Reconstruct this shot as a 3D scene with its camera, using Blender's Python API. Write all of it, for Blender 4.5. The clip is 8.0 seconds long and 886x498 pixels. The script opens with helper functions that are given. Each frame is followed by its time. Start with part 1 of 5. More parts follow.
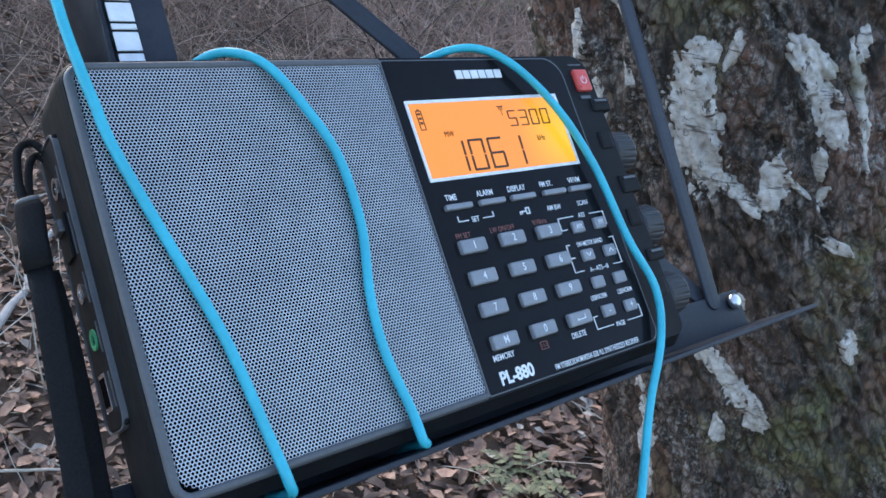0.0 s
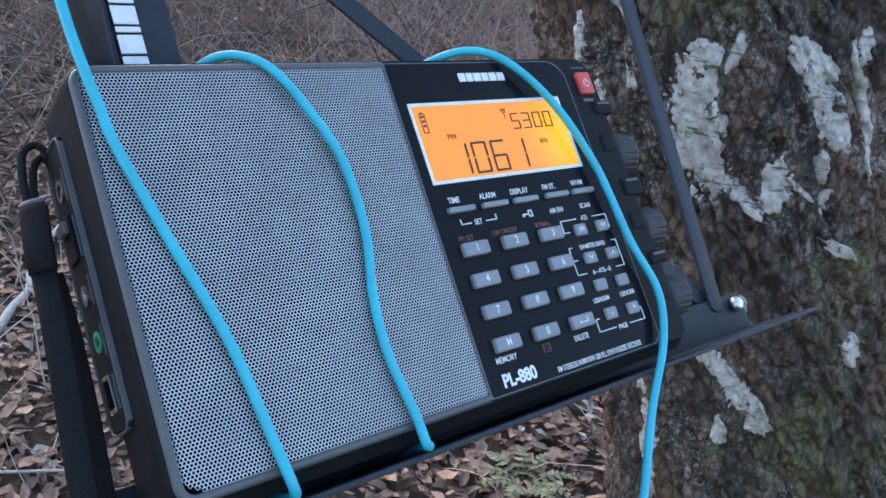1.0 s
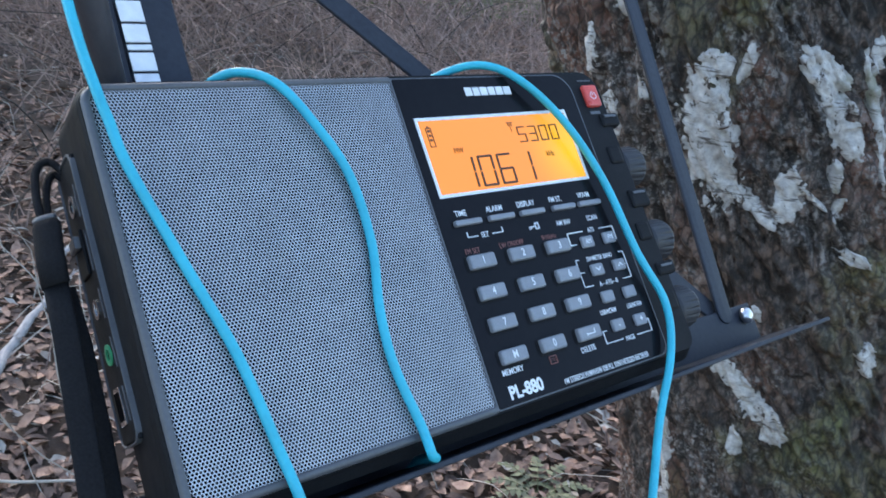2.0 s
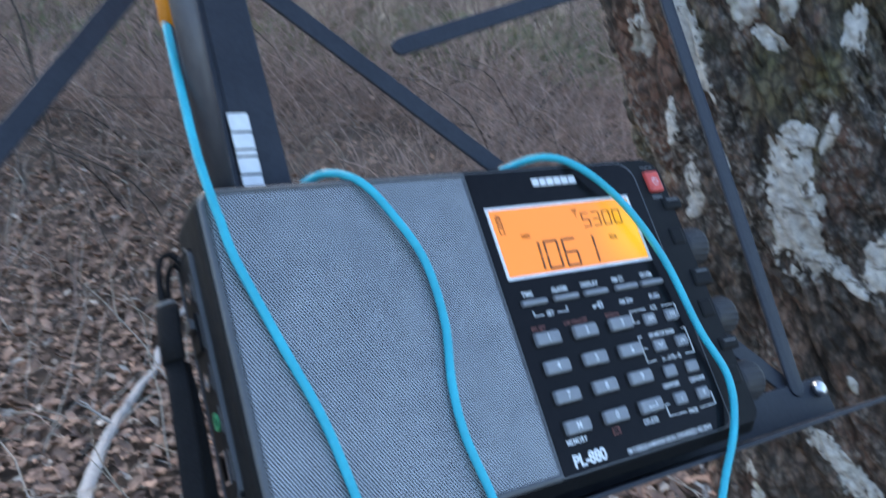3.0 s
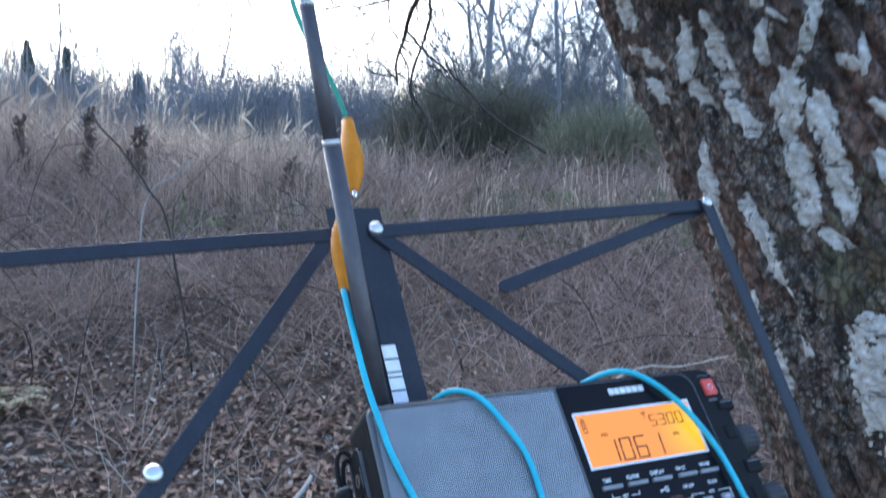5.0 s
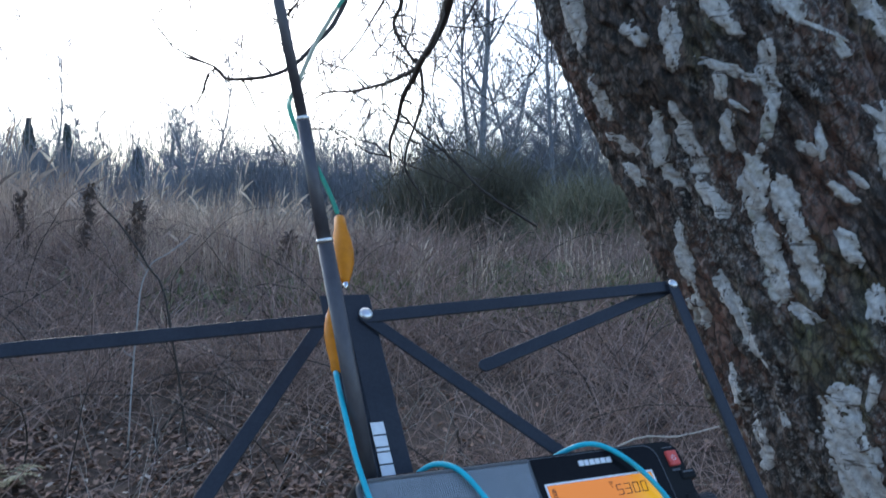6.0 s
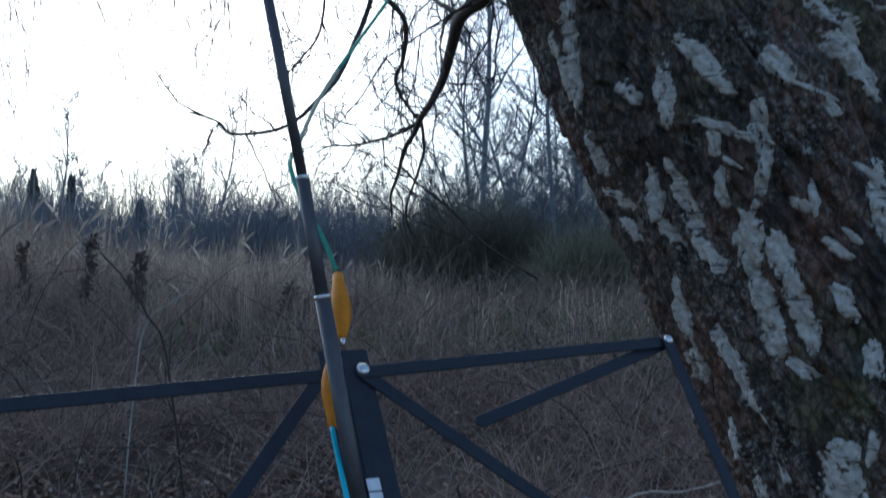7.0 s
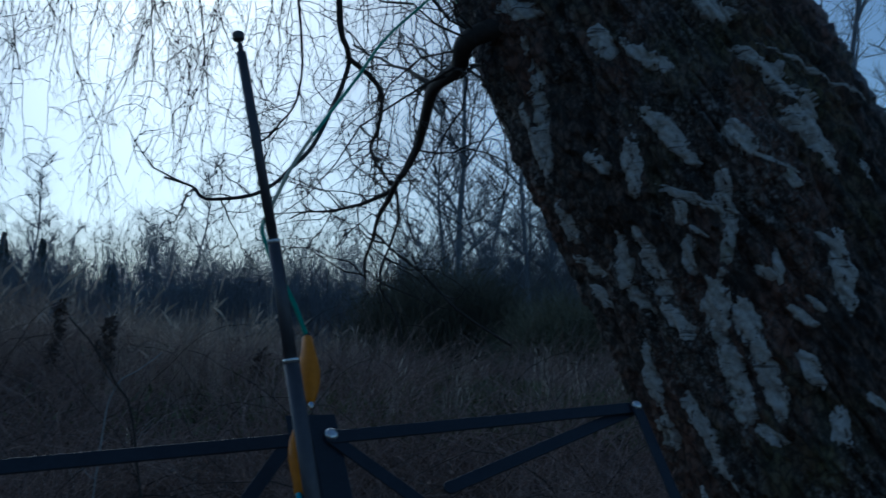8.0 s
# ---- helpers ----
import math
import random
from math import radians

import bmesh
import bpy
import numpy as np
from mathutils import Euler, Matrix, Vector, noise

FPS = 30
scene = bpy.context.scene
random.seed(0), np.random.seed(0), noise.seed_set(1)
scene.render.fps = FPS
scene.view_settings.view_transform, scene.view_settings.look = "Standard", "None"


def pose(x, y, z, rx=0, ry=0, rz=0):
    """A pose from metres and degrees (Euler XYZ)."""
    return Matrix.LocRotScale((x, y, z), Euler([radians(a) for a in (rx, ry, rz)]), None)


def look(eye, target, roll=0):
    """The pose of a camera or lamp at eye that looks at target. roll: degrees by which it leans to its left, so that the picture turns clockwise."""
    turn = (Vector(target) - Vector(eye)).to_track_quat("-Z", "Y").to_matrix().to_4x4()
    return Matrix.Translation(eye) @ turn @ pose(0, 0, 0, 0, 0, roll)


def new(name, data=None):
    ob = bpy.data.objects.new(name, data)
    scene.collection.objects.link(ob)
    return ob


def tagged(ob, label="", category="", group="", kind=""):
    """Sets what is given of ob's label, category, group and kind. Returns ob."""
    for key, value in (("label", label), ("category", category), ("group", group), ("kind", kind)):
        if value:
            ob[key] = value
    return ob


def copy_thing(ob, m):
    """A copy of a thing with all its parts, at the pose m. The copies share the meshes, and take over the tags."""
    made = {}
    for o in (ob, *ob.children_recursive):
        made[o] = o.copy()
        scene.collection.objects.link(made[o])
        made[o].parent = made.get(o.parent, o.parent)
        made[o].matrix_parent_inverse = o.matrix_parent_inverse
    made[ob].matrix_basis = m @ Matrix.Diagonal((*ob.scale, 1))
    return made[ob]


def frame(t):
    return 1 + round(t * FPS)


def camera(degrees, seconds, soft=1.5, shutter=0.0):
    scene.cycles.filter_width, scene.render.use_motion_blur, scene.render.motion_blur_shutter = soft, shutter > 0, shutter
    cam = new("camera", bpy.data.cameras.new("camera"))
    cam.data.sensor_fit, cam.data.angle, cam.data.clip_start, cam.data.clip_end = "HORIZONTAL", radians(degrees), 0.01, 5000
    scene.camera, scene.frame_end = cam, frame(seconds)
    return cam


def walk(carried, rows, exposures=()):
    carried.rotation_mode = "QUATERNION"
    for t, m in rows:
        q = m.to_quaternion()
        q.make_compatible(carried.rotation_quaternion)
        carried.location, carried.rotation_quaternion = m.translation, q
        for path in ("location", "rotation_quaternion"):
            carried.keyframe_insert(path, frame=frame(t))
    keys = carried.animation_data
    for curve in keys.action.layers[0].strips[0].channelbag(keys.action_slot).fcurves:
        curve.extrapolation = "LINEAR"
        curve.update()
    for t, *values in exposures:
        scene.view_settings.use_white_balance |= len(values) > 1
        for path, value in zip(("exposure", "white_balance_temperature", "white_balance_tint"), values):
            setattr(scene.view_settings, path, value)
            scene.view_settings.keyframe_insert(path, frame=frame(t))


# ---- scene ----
cam = camera(56.0, 8.0, soft=1.55, shutter=0.8)
PATH = [
    (0.0, pose(0.0085, -0.1604, 1.2520, 68.199, -6.615, -13.733)),
    (0.5, pose(0.0084, -0.1606, 1.2530, 68.075, -6.719, -13.640)),
    (1.0, pose(0.0079, -0.1606, 1.2524, 68.297, -6.653, -13.615)),
    (2.5, pose(0.0112, -0.1687, 1.2593, 70.102, -4.959, -10.627)),
    (3.0, pose(0.0123, -0.1881, 1.2688, 72.965, -3.526, -6.699)),
    (3.5, pose(0.0137, -0.2106, 1.2797, 76.780, -2.295, -3.425)),
    (4.0, pose(0.0106, -0.2351, 1.2894, 79.317, -1.126, -1.234)),
    (4.5, pose(0.0074, -0.2550, 1.2978, 81.432, -1.005, -0.099)),
    (5.0, pose(0.0053, -0.2903, 1.3109, 84.599, -0.744, 0.386)),
    (6.5, pose(0.0162, -0.3405, 1.3244, 91.000, 0.000, 0.000)),
    (7.0, pose(0.0162, -0.3425, 1.3261, 92.904, -0.303, 0.230)),
    (7.5, pose(0.0160, -0.3504, 1.3273, 96.244, -0.249, 0.141)),
    (8.0, pose(0.0192, -0.3483, 1.3243, 97.511, -0.511, -1.525)),
]
EXPOSURES = [(0.0, 2.15, 7250, 10), (2.5, 2.2, 7150, 9), (3.5, 2.1, 6950, 9), (4.5, 2.2, 6600, 9), (5.0, 2.2, 6500, 9), (6.5, 1.05, 6450, 7), (7.0, 0.55, 6200, 4), (7.5, -0.9, 5350, -3), (8.0, -1.1, 5050, -5)]
walk(cam, PATH, EXPOSURES)

# ---- daylight: an overcast winter afternoon ----
world = bpy.data.worlds.new("sky")
scene.world = world
world.use_nodes = True
wn = world.node_tree.nodes
sky = wn.new("ShaderNodeTexSky")
sky.sky_type = "NISHITA"
sky.sun_disc = False
sky.sun_elevation = radians(31)
sky.sun_rotation = radians(-18)
sky.air_density, sky.dust_density, sky.ozone_density = 1.0, 1.2, 3.0
wn["Background"].inputs["Strength"].default_value = 0.15
world.node_tree.links.new(sky.outputs[0], wn["Background"].inputs["Color"])
sun = new("sun", bpy.data.lights.new("sun", "SUN"))
sun.data.energy, sun.data.angle, sun.data.color = 0.5, radians(60), (1.0, 0.96, 0.92)
sun.matrix_world = look((-0.86, 2.65, 1.68), (0, 0, 0))


# ---- materials ----
def nodes_of(name):
    m = bpy.data.materials.new(name)
    m.use_nodes = True
    return m, m.node_tree.nodes, m.node_tree.links, m.node_tree.nodes["Principled BSDF"]


def mix_node(n, l, fac, a, b, mode="MIX"):
    k = n.new("ShaderNodeMix")
    k.data_type, k.blend_type = "RGBA", mode
    for sock, v in ((k.inputs[0], fac), (k.inputs[6], a), (k.inputs[7], b)):
        if isinstance(v, (int, float)):
            sock.default_value = v
        elif isinstance(v, tuple):
            sock.default_value = (*v, 1)
        else:
            l.new(v, sock)
    return k.outputs[2]


def ramp(n, l, src, lo, hi):
    k = n.new("ShaderNodeMapRange")
    k.clamp = True
    l.new(src, k.inputs[0])
    k.inputs[1].default_value, k.inputs[2].default_value = lo, hi
    return k.outputs[0]


def noise_tex(n, l, scale, detail=6, rough=0.6, stretch=(1, 1, 1), turn=(0, 0, 0), out=0):
    tc, mp, k = n.new("ShaderNodeTexCoord"), n.new("ShaderNodeMapping"), n.new("ShaderNodeTexNoise")
    l.new(tc.outputs["Object"], mp.inputs[0])
    mp.inputs["Scale"].default_value, mp.inputs["Rotation"].default_value = stretch, turn
    l.new(mp.outputs[0], k.inputs["Vector"])
    k.inputs["Scale"].default_value, k.inputs["Detail"].default_value, k.inputs["Roughness"].default_value = scale, detail, rough
    return k.outputs[out]


def bump_to(n, l, b, src, strength, dist):
    k = n.new("ShaderNodeBump")
    k.inputs["Strength"].default_value, k.inputs["Distance"].default_value = strength, dist
    l.new(src, k.inputs["Height"])
    l.new(k.outputs[0], b.inputs["Normal"])


def surf(name, c1, c2, scale=200.0, rough=0.5, bump=0.1, dist=0.0005, metal=0.0, coat=0.0, island=0.0, piece=0.0, stretch=(1, 1, 1), wear=0.15, spec=0.5):
    """A plain surface with grain and blotches at two scales."""
    m, n, l, b = nodes_of(name)
    fine, wide = noise_tex(n, l, scale, 8, 0.65, stretch), noise_tex(n, l, scale * 0.13, 3, 0.5, stretch)
    col = mix_node(n, l, ramp(n, l, fine, 0.3, 0.7), c1, c2)
    col = mix_node(n, l, wear, col, mix_node(n, l, ramp(n, l, wide, 0.35, 0.65), tuple(v * 0.6 for v in c1), tuple(min(1, v * 1.35) for v in c2)))
    for amount, node, key in ((island, "ShaderNodeNewGeometry", "Random Per Island"), (piece, "ShaderNodeObjectInfo", "Random")):
        if amount:
            g, h = n.new(node), n.new("ShaderNodeHueSaturation")
            l.new(g.outputs[key], h.inputs["Value"])
            k = n.new("ShaderNodeMapRange")
            l.new(g.outputs[key], k.inputs[0])
            k.inputs[3].default_value, k.inputs[4].default_value = 1 - amount, 1 + amount
            l.new(k.outputs[0], h.inputs["Value"])
            l.new(col, h.inputs["Color"])
            col = h.outputs[0]
    l.new(col, b.inputs["Base Color"])
    k = n.new("ShaderNodeMapRange")
    l.new(wide, k.inputs[0])
    k.inputs[1].default_value, k.inputs[2].default_value = 0.3, 0.7
    k.inputs[3].default_value, k.inputs[4].default_value = max(0.02, rough - 0.08), min(1, rough + 0.08)
    l.new(k.outputs[0], b.inputs["Roughness"])
    b.inputs["Metallic"].default_value, b.inputs["Coat Weight"].default_value = metal, coat
    b.inputs["Specular IOR Level"].default_value = spec
    if bump:
        bump_to(n, l, b, fine, bump, dist)
    return m


def cracks(n, l, scale, stretch, turn):
    """Distance to the edge of irregular scales, warped a little."""
    tc, mp, k = n.new("ShaderNodeTexCoord"), n.new("ShaderNodeMapping"), n.new("ShaderNodeTexVoronoi")
    warp = n.new("ShaderNodeVectorMath")
    warp.operation = "MULTIPLY_ADD"
    l.new(noise_tex(n, l, scale * 0.6, 4, 0.6, stretch, turn, 1), warp.inputs[0])
    warp.inputs[1].default_value = (0.02, 0.02, 0.02)
    l.new(tc.outputs["Object"], warp.inputs[2])
    l.new(warp.outputs[0], mp.inputs[0])
    mp.inputs["Scale"].default_value, mp.inputs["Rotation"].default_value = stretch, turn
    l.new(mp.outputs[0], k.inputs["Vector"])
    k.feature = "DISTANCE_TO_EDGE"
    k.inputs["Scale"].default_value = scale
    return ramp(n, l, k.outputs["Distance"], 0.0, 0.16)


def blend(n, l, a, b, op="MULTIPLY"):
    k = n.new("ShaderNodeMath")
    k.operation = op
    for sock, v in ((k.inputs[0], a), (k.inputs[1], b)):
        if isinstance(v, (int, float)):
            sock.default_value = v
        else:
            l.new(v, sock)
    return k.outputs[0]


def bark_material():
    m, n, l, b = nodes_of("dark_bark")
    turn = (0, radians(-24), 0)
    grain = noise_tex(n, l, 62, 12, 0.78, (1, 1, 0.5), turn)
    blot = noise_tex(n, l, 9, 5, 0.6, (1, 1, 0.6), turn)
    moss = noise_tex(n, l, 5.5, 6, 0.65, (1, 1, 0.7))
    fleck = noise_tex(n, l, 190, 5, 0.7)
    rust = noise_tex(n, l, 13, 5, 0.6, (1, 1, 0.4), turn)
    scales = cracks(n, l, 95, (1, 1, 0.5), turn)
    col = mix_node(n, l, ramp(n, l, grain, 0.45, 0.6), (0.014, 0.01, 0.008), (0.2, 0.137, 0.11))
    col = mix_node(n, l, blend(n, l, ramp(n, l, rust, 0.5, 0.64), 0.7), col, (0.2, 0.09, 0.06))
    col = mix_node(n, l, blend(n, l, ramp(n, l, blot, 0.45, 0.6), ramp(n, l, fleck, 0.5, 0.57)), col, (0.3, 0.27, 0.25))
    col = mix_node(n, l, blend(n, l, ramp(n, l, moss, 0.55, 0.68), ramp(n, l, grain, 0.34, 0.6)), col, (0.14, 0.142, 0.05))
    col = mix_node(n, l, scales, mix_node(n, l, 0.8, col, (0.012, 0.009, 0.008)), col)
    l.new(col, b.inputs["Base Color"])
    b.inputs["Roughness"].default_value = 0.55
    bump_to(n, l, b, blend(n, l, blend(n, l, scales, 0.14), grain, "ADD"), 0.8, 0.005)
    return m


def white_bark_material():
    m, n, l, b = nodes_of("white_bark")
    turn = (0, radians(-24), 0)
    lines = noise_tex(n, l, 60, 5, 0.7, (0.35, 0.35, 3.0), turn)
    grain = noise_tex(n, l, 150, 8, 0.72)
    col = mix_node(n, l, ramp(n, l, grain, 0.3, 0.7), (0.27, 0.25, 0.235), (0.62, 0.59, 0.56))
    col = mix_node(n, l, blend(n, l, ramp(n, l, lines, 0.58, 0.64), 0.9), col, (0.07, 0.055, 0.048))
    col = mix_node(n, l, ramp(n, l, noise_tex(n, l, 25, 4, 0.6), 0.58, 0.72), col, (0.22, 0.215, 0.16))
    col = mix_node(n, l, ramp(n, l, noise_tex(n, l, 85, 6, 0.7, (1, 1, 0.6), turn), 0.58, 0.63), col, (0.07, 0.052, 0.044))
    l.new(col, b.inputs["Base Color"])
    b.inputs["Roughness"].default_value = 0.65
    bump_to(n, l, b, blend(n, l, lines, grain, "ADD"), 0.35, 0.0015)
    return m


def screen_material():
    """A back-lit orange screen, brightest beside its lamp at one edge."""
    m, n, l, b = nodes_of("lit_orange_screen")
    tc, sep = n.new("ShaderNodeTexCoord"), n.new("ShaderNodeSeparateXYZ")
    l.new(tc.outputs["Object"], sep.inputs[0])
    near = n.new("ShaderNodeVectorMath")
    near.operation = "DISTANCE"
    l.new(tc.outputs["Object"], near.inputs[0])
    near.inputs[1].default_value = (0.1685, 0.0, 0.082)
    glow = n.new("ShaderNodeMapRange")
    glow.interpolation_type = "SMOOTHSTEP"
    l.new(near.outputs["Value"], glow.inputs[0])
    glow.inputs[1].default_value, glow.inputs[2].default_value = 0.026, 0.0
    col = mix_node(n, l, glow.outputs[0], (0.95, 0.31, 0.03), (1.0, 0.58, 0.0))
    l.new(col, b.inputs["Emission Color"])
    b.inputs["Emission Strength"].default_value = 0.24
    b.inputs["Base Color"].default_value = (0.12, 0.06, 0.03, 1)
    b.inputs["Roughness"].default_value = 0.25
    return m


M_SHELL = surf("black_plastic_shell", (0.007, 0.0075, 0.009), (0.012, 0.0125, 0.0145), 900, 0.6, 0.25, 0.0002, spec=0.14)
M_BEZEL = surf("grey_painted_bezel", (0.075, 0.08, 0.09), (0.1, 0.105, 0.115), 900, 0.4, 0.15, 0.0002)
M_GRILLE = surf("grey_perforated_metal", (0.47, 0.5, 0.54), (0.56, 0.59, 0.63), 700, 0.42, 0.1, 0.0001, metal=0.4)
M_CLOTH = surf("black_speaker_cloth", (0.002, 0.002, 0.003), (0.004, 0.004, 0.005), 3000, 0.95, 0.3, 0.0002, spec=0.02)
M_GLOSS = surf("gloss_black_panel", (0.008, 0.008, 0.01), (0.011, 0.011, 0.013), 300, 0.14, 0.02, 0.0001, spec=0.12)
M_KEY = surf("grey_rubber_key", (0.2, 0.215, 0.24), (0.25, 0.265, 0.29), 1200, 0.45, 0.1, 0.0001)
M_PRINT = surf("white_print", (0.72, 0.74, 0.78), (0.8, 0.82, 0.85), 2000, 0.5, 0)
M_PRINT_RED = surf("dull_red_print", (0.22, 0.07, 0.06), (0.27, 0.09, 0.07), 2000, 0.5, 0)
M_SEGMENT = surf("dark_screen_segment", (0.05, 0.02, 0.008), (0.07, 0.03, 0.012), 2000, 0.4, 0)
M_SCREEN = screen_material()
M_POWER = surf("red_power_key", (0.62, 0.06, 0.05), (0.72, 0.09, 0.07), 900, 0.35, 0.05, 0.0001)
M_CHROME = surf("worn_chrome", (0.62, 0.62, 0.63), (0.75, 0.75, 0.76), 500, 0.2, 0.05, 0.0001, metal=1.0)
M_RUBBER = surf("black_rubber", (0.022, 0.023, 0.027), (0.034, 0.035, 0.041), 900, 0.5, 0.3, 0.0003, spec=0.35)
M_GREEN_JACK = surf("green_jack", (0.03, 0.3, 0.14), (0.05, 0.38, 0.18), 900, 0.35, 0.05, 0.0001)
M_STAND = surf("dark_blue_grey_enamel", (0.02, 0.0235, 0.032), (0.033, 0.037, 0.049), 500, 0.45, 0.15, 0.0002, spec=0.25)
M_RIVET = surf("steel_rivet", (0.66, 0.66, 0.66), (0.8, 0.8, 0.8), 500, 0.3, 0.05, 0.0001, metal=0.9)
M_BLUE = surf("blue_cable_sheath", (0.006, 0.4, 0.52), (0.01, 0.47, 0.6), 700, 0.42, 0.1, 0.0002)
M_GREENWIRE = surf("green_cable_sheath", (0.02, 0.24, 0.16), (0.04, 0.34, 0.22), 300, 0.45, 0.1, 0.0002)
M_PALEWIRE = surf("pale_twisted_cable", (0.34, 0.36, 0.26), (0.45, 0.46, 0.34), 300, 0.5, 0.1, 0.0002)
M_YELLOW = surf("yellow_vinyl_boot", (0.55, 0.17, 0.003), (0.68, 0.225, 0.005), 250, 0.5, 0.1, 0.0003, spec=0.3)
M_ANTENNA = surf("dull_telescopic_metal", (0.07, 0.065, 0.075), (0.1, 0.095, 0.105), 300, 0.45, 0.05, 0.0001, metal=0.3, stretch=(1, 1, 0.1))
M_STRAP = surf("black_woven_strap", (0.008, 0.008, 0.009), (0.018, 0.018, 0.02), 1500, 0.8, 0.6, 0.0005, spec=0.1)
M_BARK = bark_material()
M_WHITEBARK = white_bark_material()
M_TWIG = surf("dark_wet_twig", (0.02, 0.016, 0.014), (0.045, 0.036, 0.03), 120, 0.75, 0.5, 0.001)
# bare wood and hedge: distant air haze is put into these pale blue-grey colours
M_HAZED_WOOD = surf("hazed_bare_wood", (0.165, 0.178, 0.205), (0.25, 0.262, 0.29), 6, 0.9, 0, island=0.35)
M_HAZED_HEDGE = surf("hazed_bare_hedge", (0.14, 0.155, 0.18), (0.215, 0.23, 0.26), 6, 0.9, 0, island=0.35)
M_SOIL = surf("leaf_mould", (0.035, 0.024, 0.019), (0.1, 0.068, 0.05), 18, 0.95, 0.8, 0.02)
M_LEAF = surf("dead_leaf", (0.125, 0.066, 0.046), (0.29, 0.185, 0.135), 60, 0.75, 0.3, 0.002, island=0.6)
M_PALELEAF = surf("pale_dry_leaf", (0.33, 0.29, 0.25), (0.42, 0.37, 0.32), 60, 0.7, 0.3, 0.002, island=0.25)
M_GRASS = surf("dry_tan_grass", (0.46, 0.355, 0.27), (0.68, 0.545, 0.42), 4, 0.85, 0, island=0.5)
M_DULLGRASS = surf("dull_brown_grass", (0.3, 0.22, 0.175), (0.5, 0.38, 0.3), 4, 0.85, 0, island=0.5)
M_WEED = surf("dark_withered_weed", (0.07, 0.05, 0.042), (0.13, 0.095, 0.078), 60, 0.85, 0.2, 0.002, island=0.4)
M_STEM = surf("dead_bramble_stem", (0.18, 0.122, 0.102), (0.35, 0.245, 0.205), 30, 0.85, 0, island=0.5)
M_GREENERY = surf("dull_green_leaf", (0.08, 0.09, 0.04), (0.18, 0.18, 0.09), 40, 0.6, 0.1, 0.002, island=0.4)
# dark ivy green, lightened and greyed to include the haze of distance
M_IVY = surf("hazed_dark_ivy", (0.055, 0.075, 0.07), (0.095, 0.12, 0.1), 8, 0.6, 0, island=0.5)
M_SCRUB = surf("grey_green_scrub", (0.13, 0.13, 0.085), (0.23, 0.22, 0.15), 8, 0.9, 0, island=0.5)
M_SHRUB = surf("olive_brown_shrub_twig", (0.085, 0.08, 0.06), (0.14, 0.13, 0.09), 8, 0.9, 0, island=0.4)
M_FALLEN = surf("weathered_grey_branch", (0.26, 0.25, 0.25), (0.4, 0.39, 0.38), 50, 0.85, 0.6, 0.003)


# ---- makers ----
def part(name, bm, material, parent=None, label="", smooth=False):
    """One mesh object from a bmesh, under a thing or a part."""
    me = bpy.data.meshes.new(name)
    bm.to_mesh(me)
    bm.free()
    if smooth:
        for p in me.polygons:
            p.use_smooth = True
    me.materials.append(material)
    ob = new(name, me)
    ob.parent = parent
    return tagged(ob, label)


def raw(name, verts, faces, material, parent=None, smooth=False):
    me = bpy.data.meshes.new(name)
    me.from_pydata(verts, [], faces)
    if smooth:
        for p in me.polygons:
            p.use_smooth = True
    me.materials.append(material)
    ob = new(name, me)
    ob.parent = parent
    return ob


def thing(name, m=None, label="", category="", group="", kind=""):
    ob = new(name)
    ob.empty_display_size = 0.02
    if m is not None:
        ob.matrix_world = m
    return tagged(ob, label, category, group, kind)


def block(x0, x1, y0, y1, z0, z1, bev=0.0, seg=2):
    bm = bmesh.new()
    bmesh.ops.create_cube(bm, size=1)
    for v in bm.verts:
        v.co = Vector(((x0 + x1) / 2 + v.co.x * (x1 - x0), (y0 + y1) / 2 + v.co.y * (y1 - y0), (z0 + z1) / 2 + v.co.z * (z1 - z0)))
    if bev:
        bmesh.ops.bevel(bm, geom=bm.edges[:], offset=bev, segments=seg, affect="EDGES", profile=0.5)
    return bm


def outline(x0, x1, z0, z1, radii, n=8):
    """Points round a rectangle with its own radius at each corner: bottom left, bottom right, top right, top left."""
    pts = []
    corners = ((x0, z0, 1, 1, 180), (x1, z0, -1, 1, 270), (x1, z1, -1, -1, 0), (x0, z1, 1, -1, 90))
    for (cx, cz, sx, sz, a0), r in zip(corners, radii):
        for i in range(n + 1):
            a = radians(a0 + 90 * i / n)
            pts.append((cx + sx * r + r * math.cos(a), cz + sz * r + r * math.sin(a)))
    return pts


def loft(rings, close_start=True, close_end=True):
    """A skin over rings of equal length."""
    bm = bmesh.new()
    rows = [[bm.verts.new(p) for p in ring] for ring in rings]
    k = len(rows[0])
    for a, b in zip(rows, rows[1:]):
        for i in range(k):
            bm.faces.new((a[i], a[(i + 1) % k], b[(i + 1) % k], b[i]))
    if close_start:
        bm.faces.new(rows[0])
    if close_end:
        bm.faces.new(rows[-1][::-1])
    bmesh.ops.recalc_face_normals(bm, faces=bm.faces[:])
    return bm


def smooth_line(pts, step=6):
    """A Catmull-Rom line through the points."""
    p = [Vector(q) for q in pts]
    p = [2 * p[0] - p[1], *p, 2 * p[-1] - p[-2]]
    out = []
    for i in range(1, len(p) - 2):
        a, b, c, d = p[i - 1], p[i], p[i + 1], p[i + 2]
        for j in range(step):
            t = j / step
            out.append(0.5 * ((2 * b) + (c - a) * t + (2 * a - 5 * b + 4 * c - d) * t * t + (3 * b - a - 3 * c + d) * t ** 3))
    out.append(p[-2])
    return out


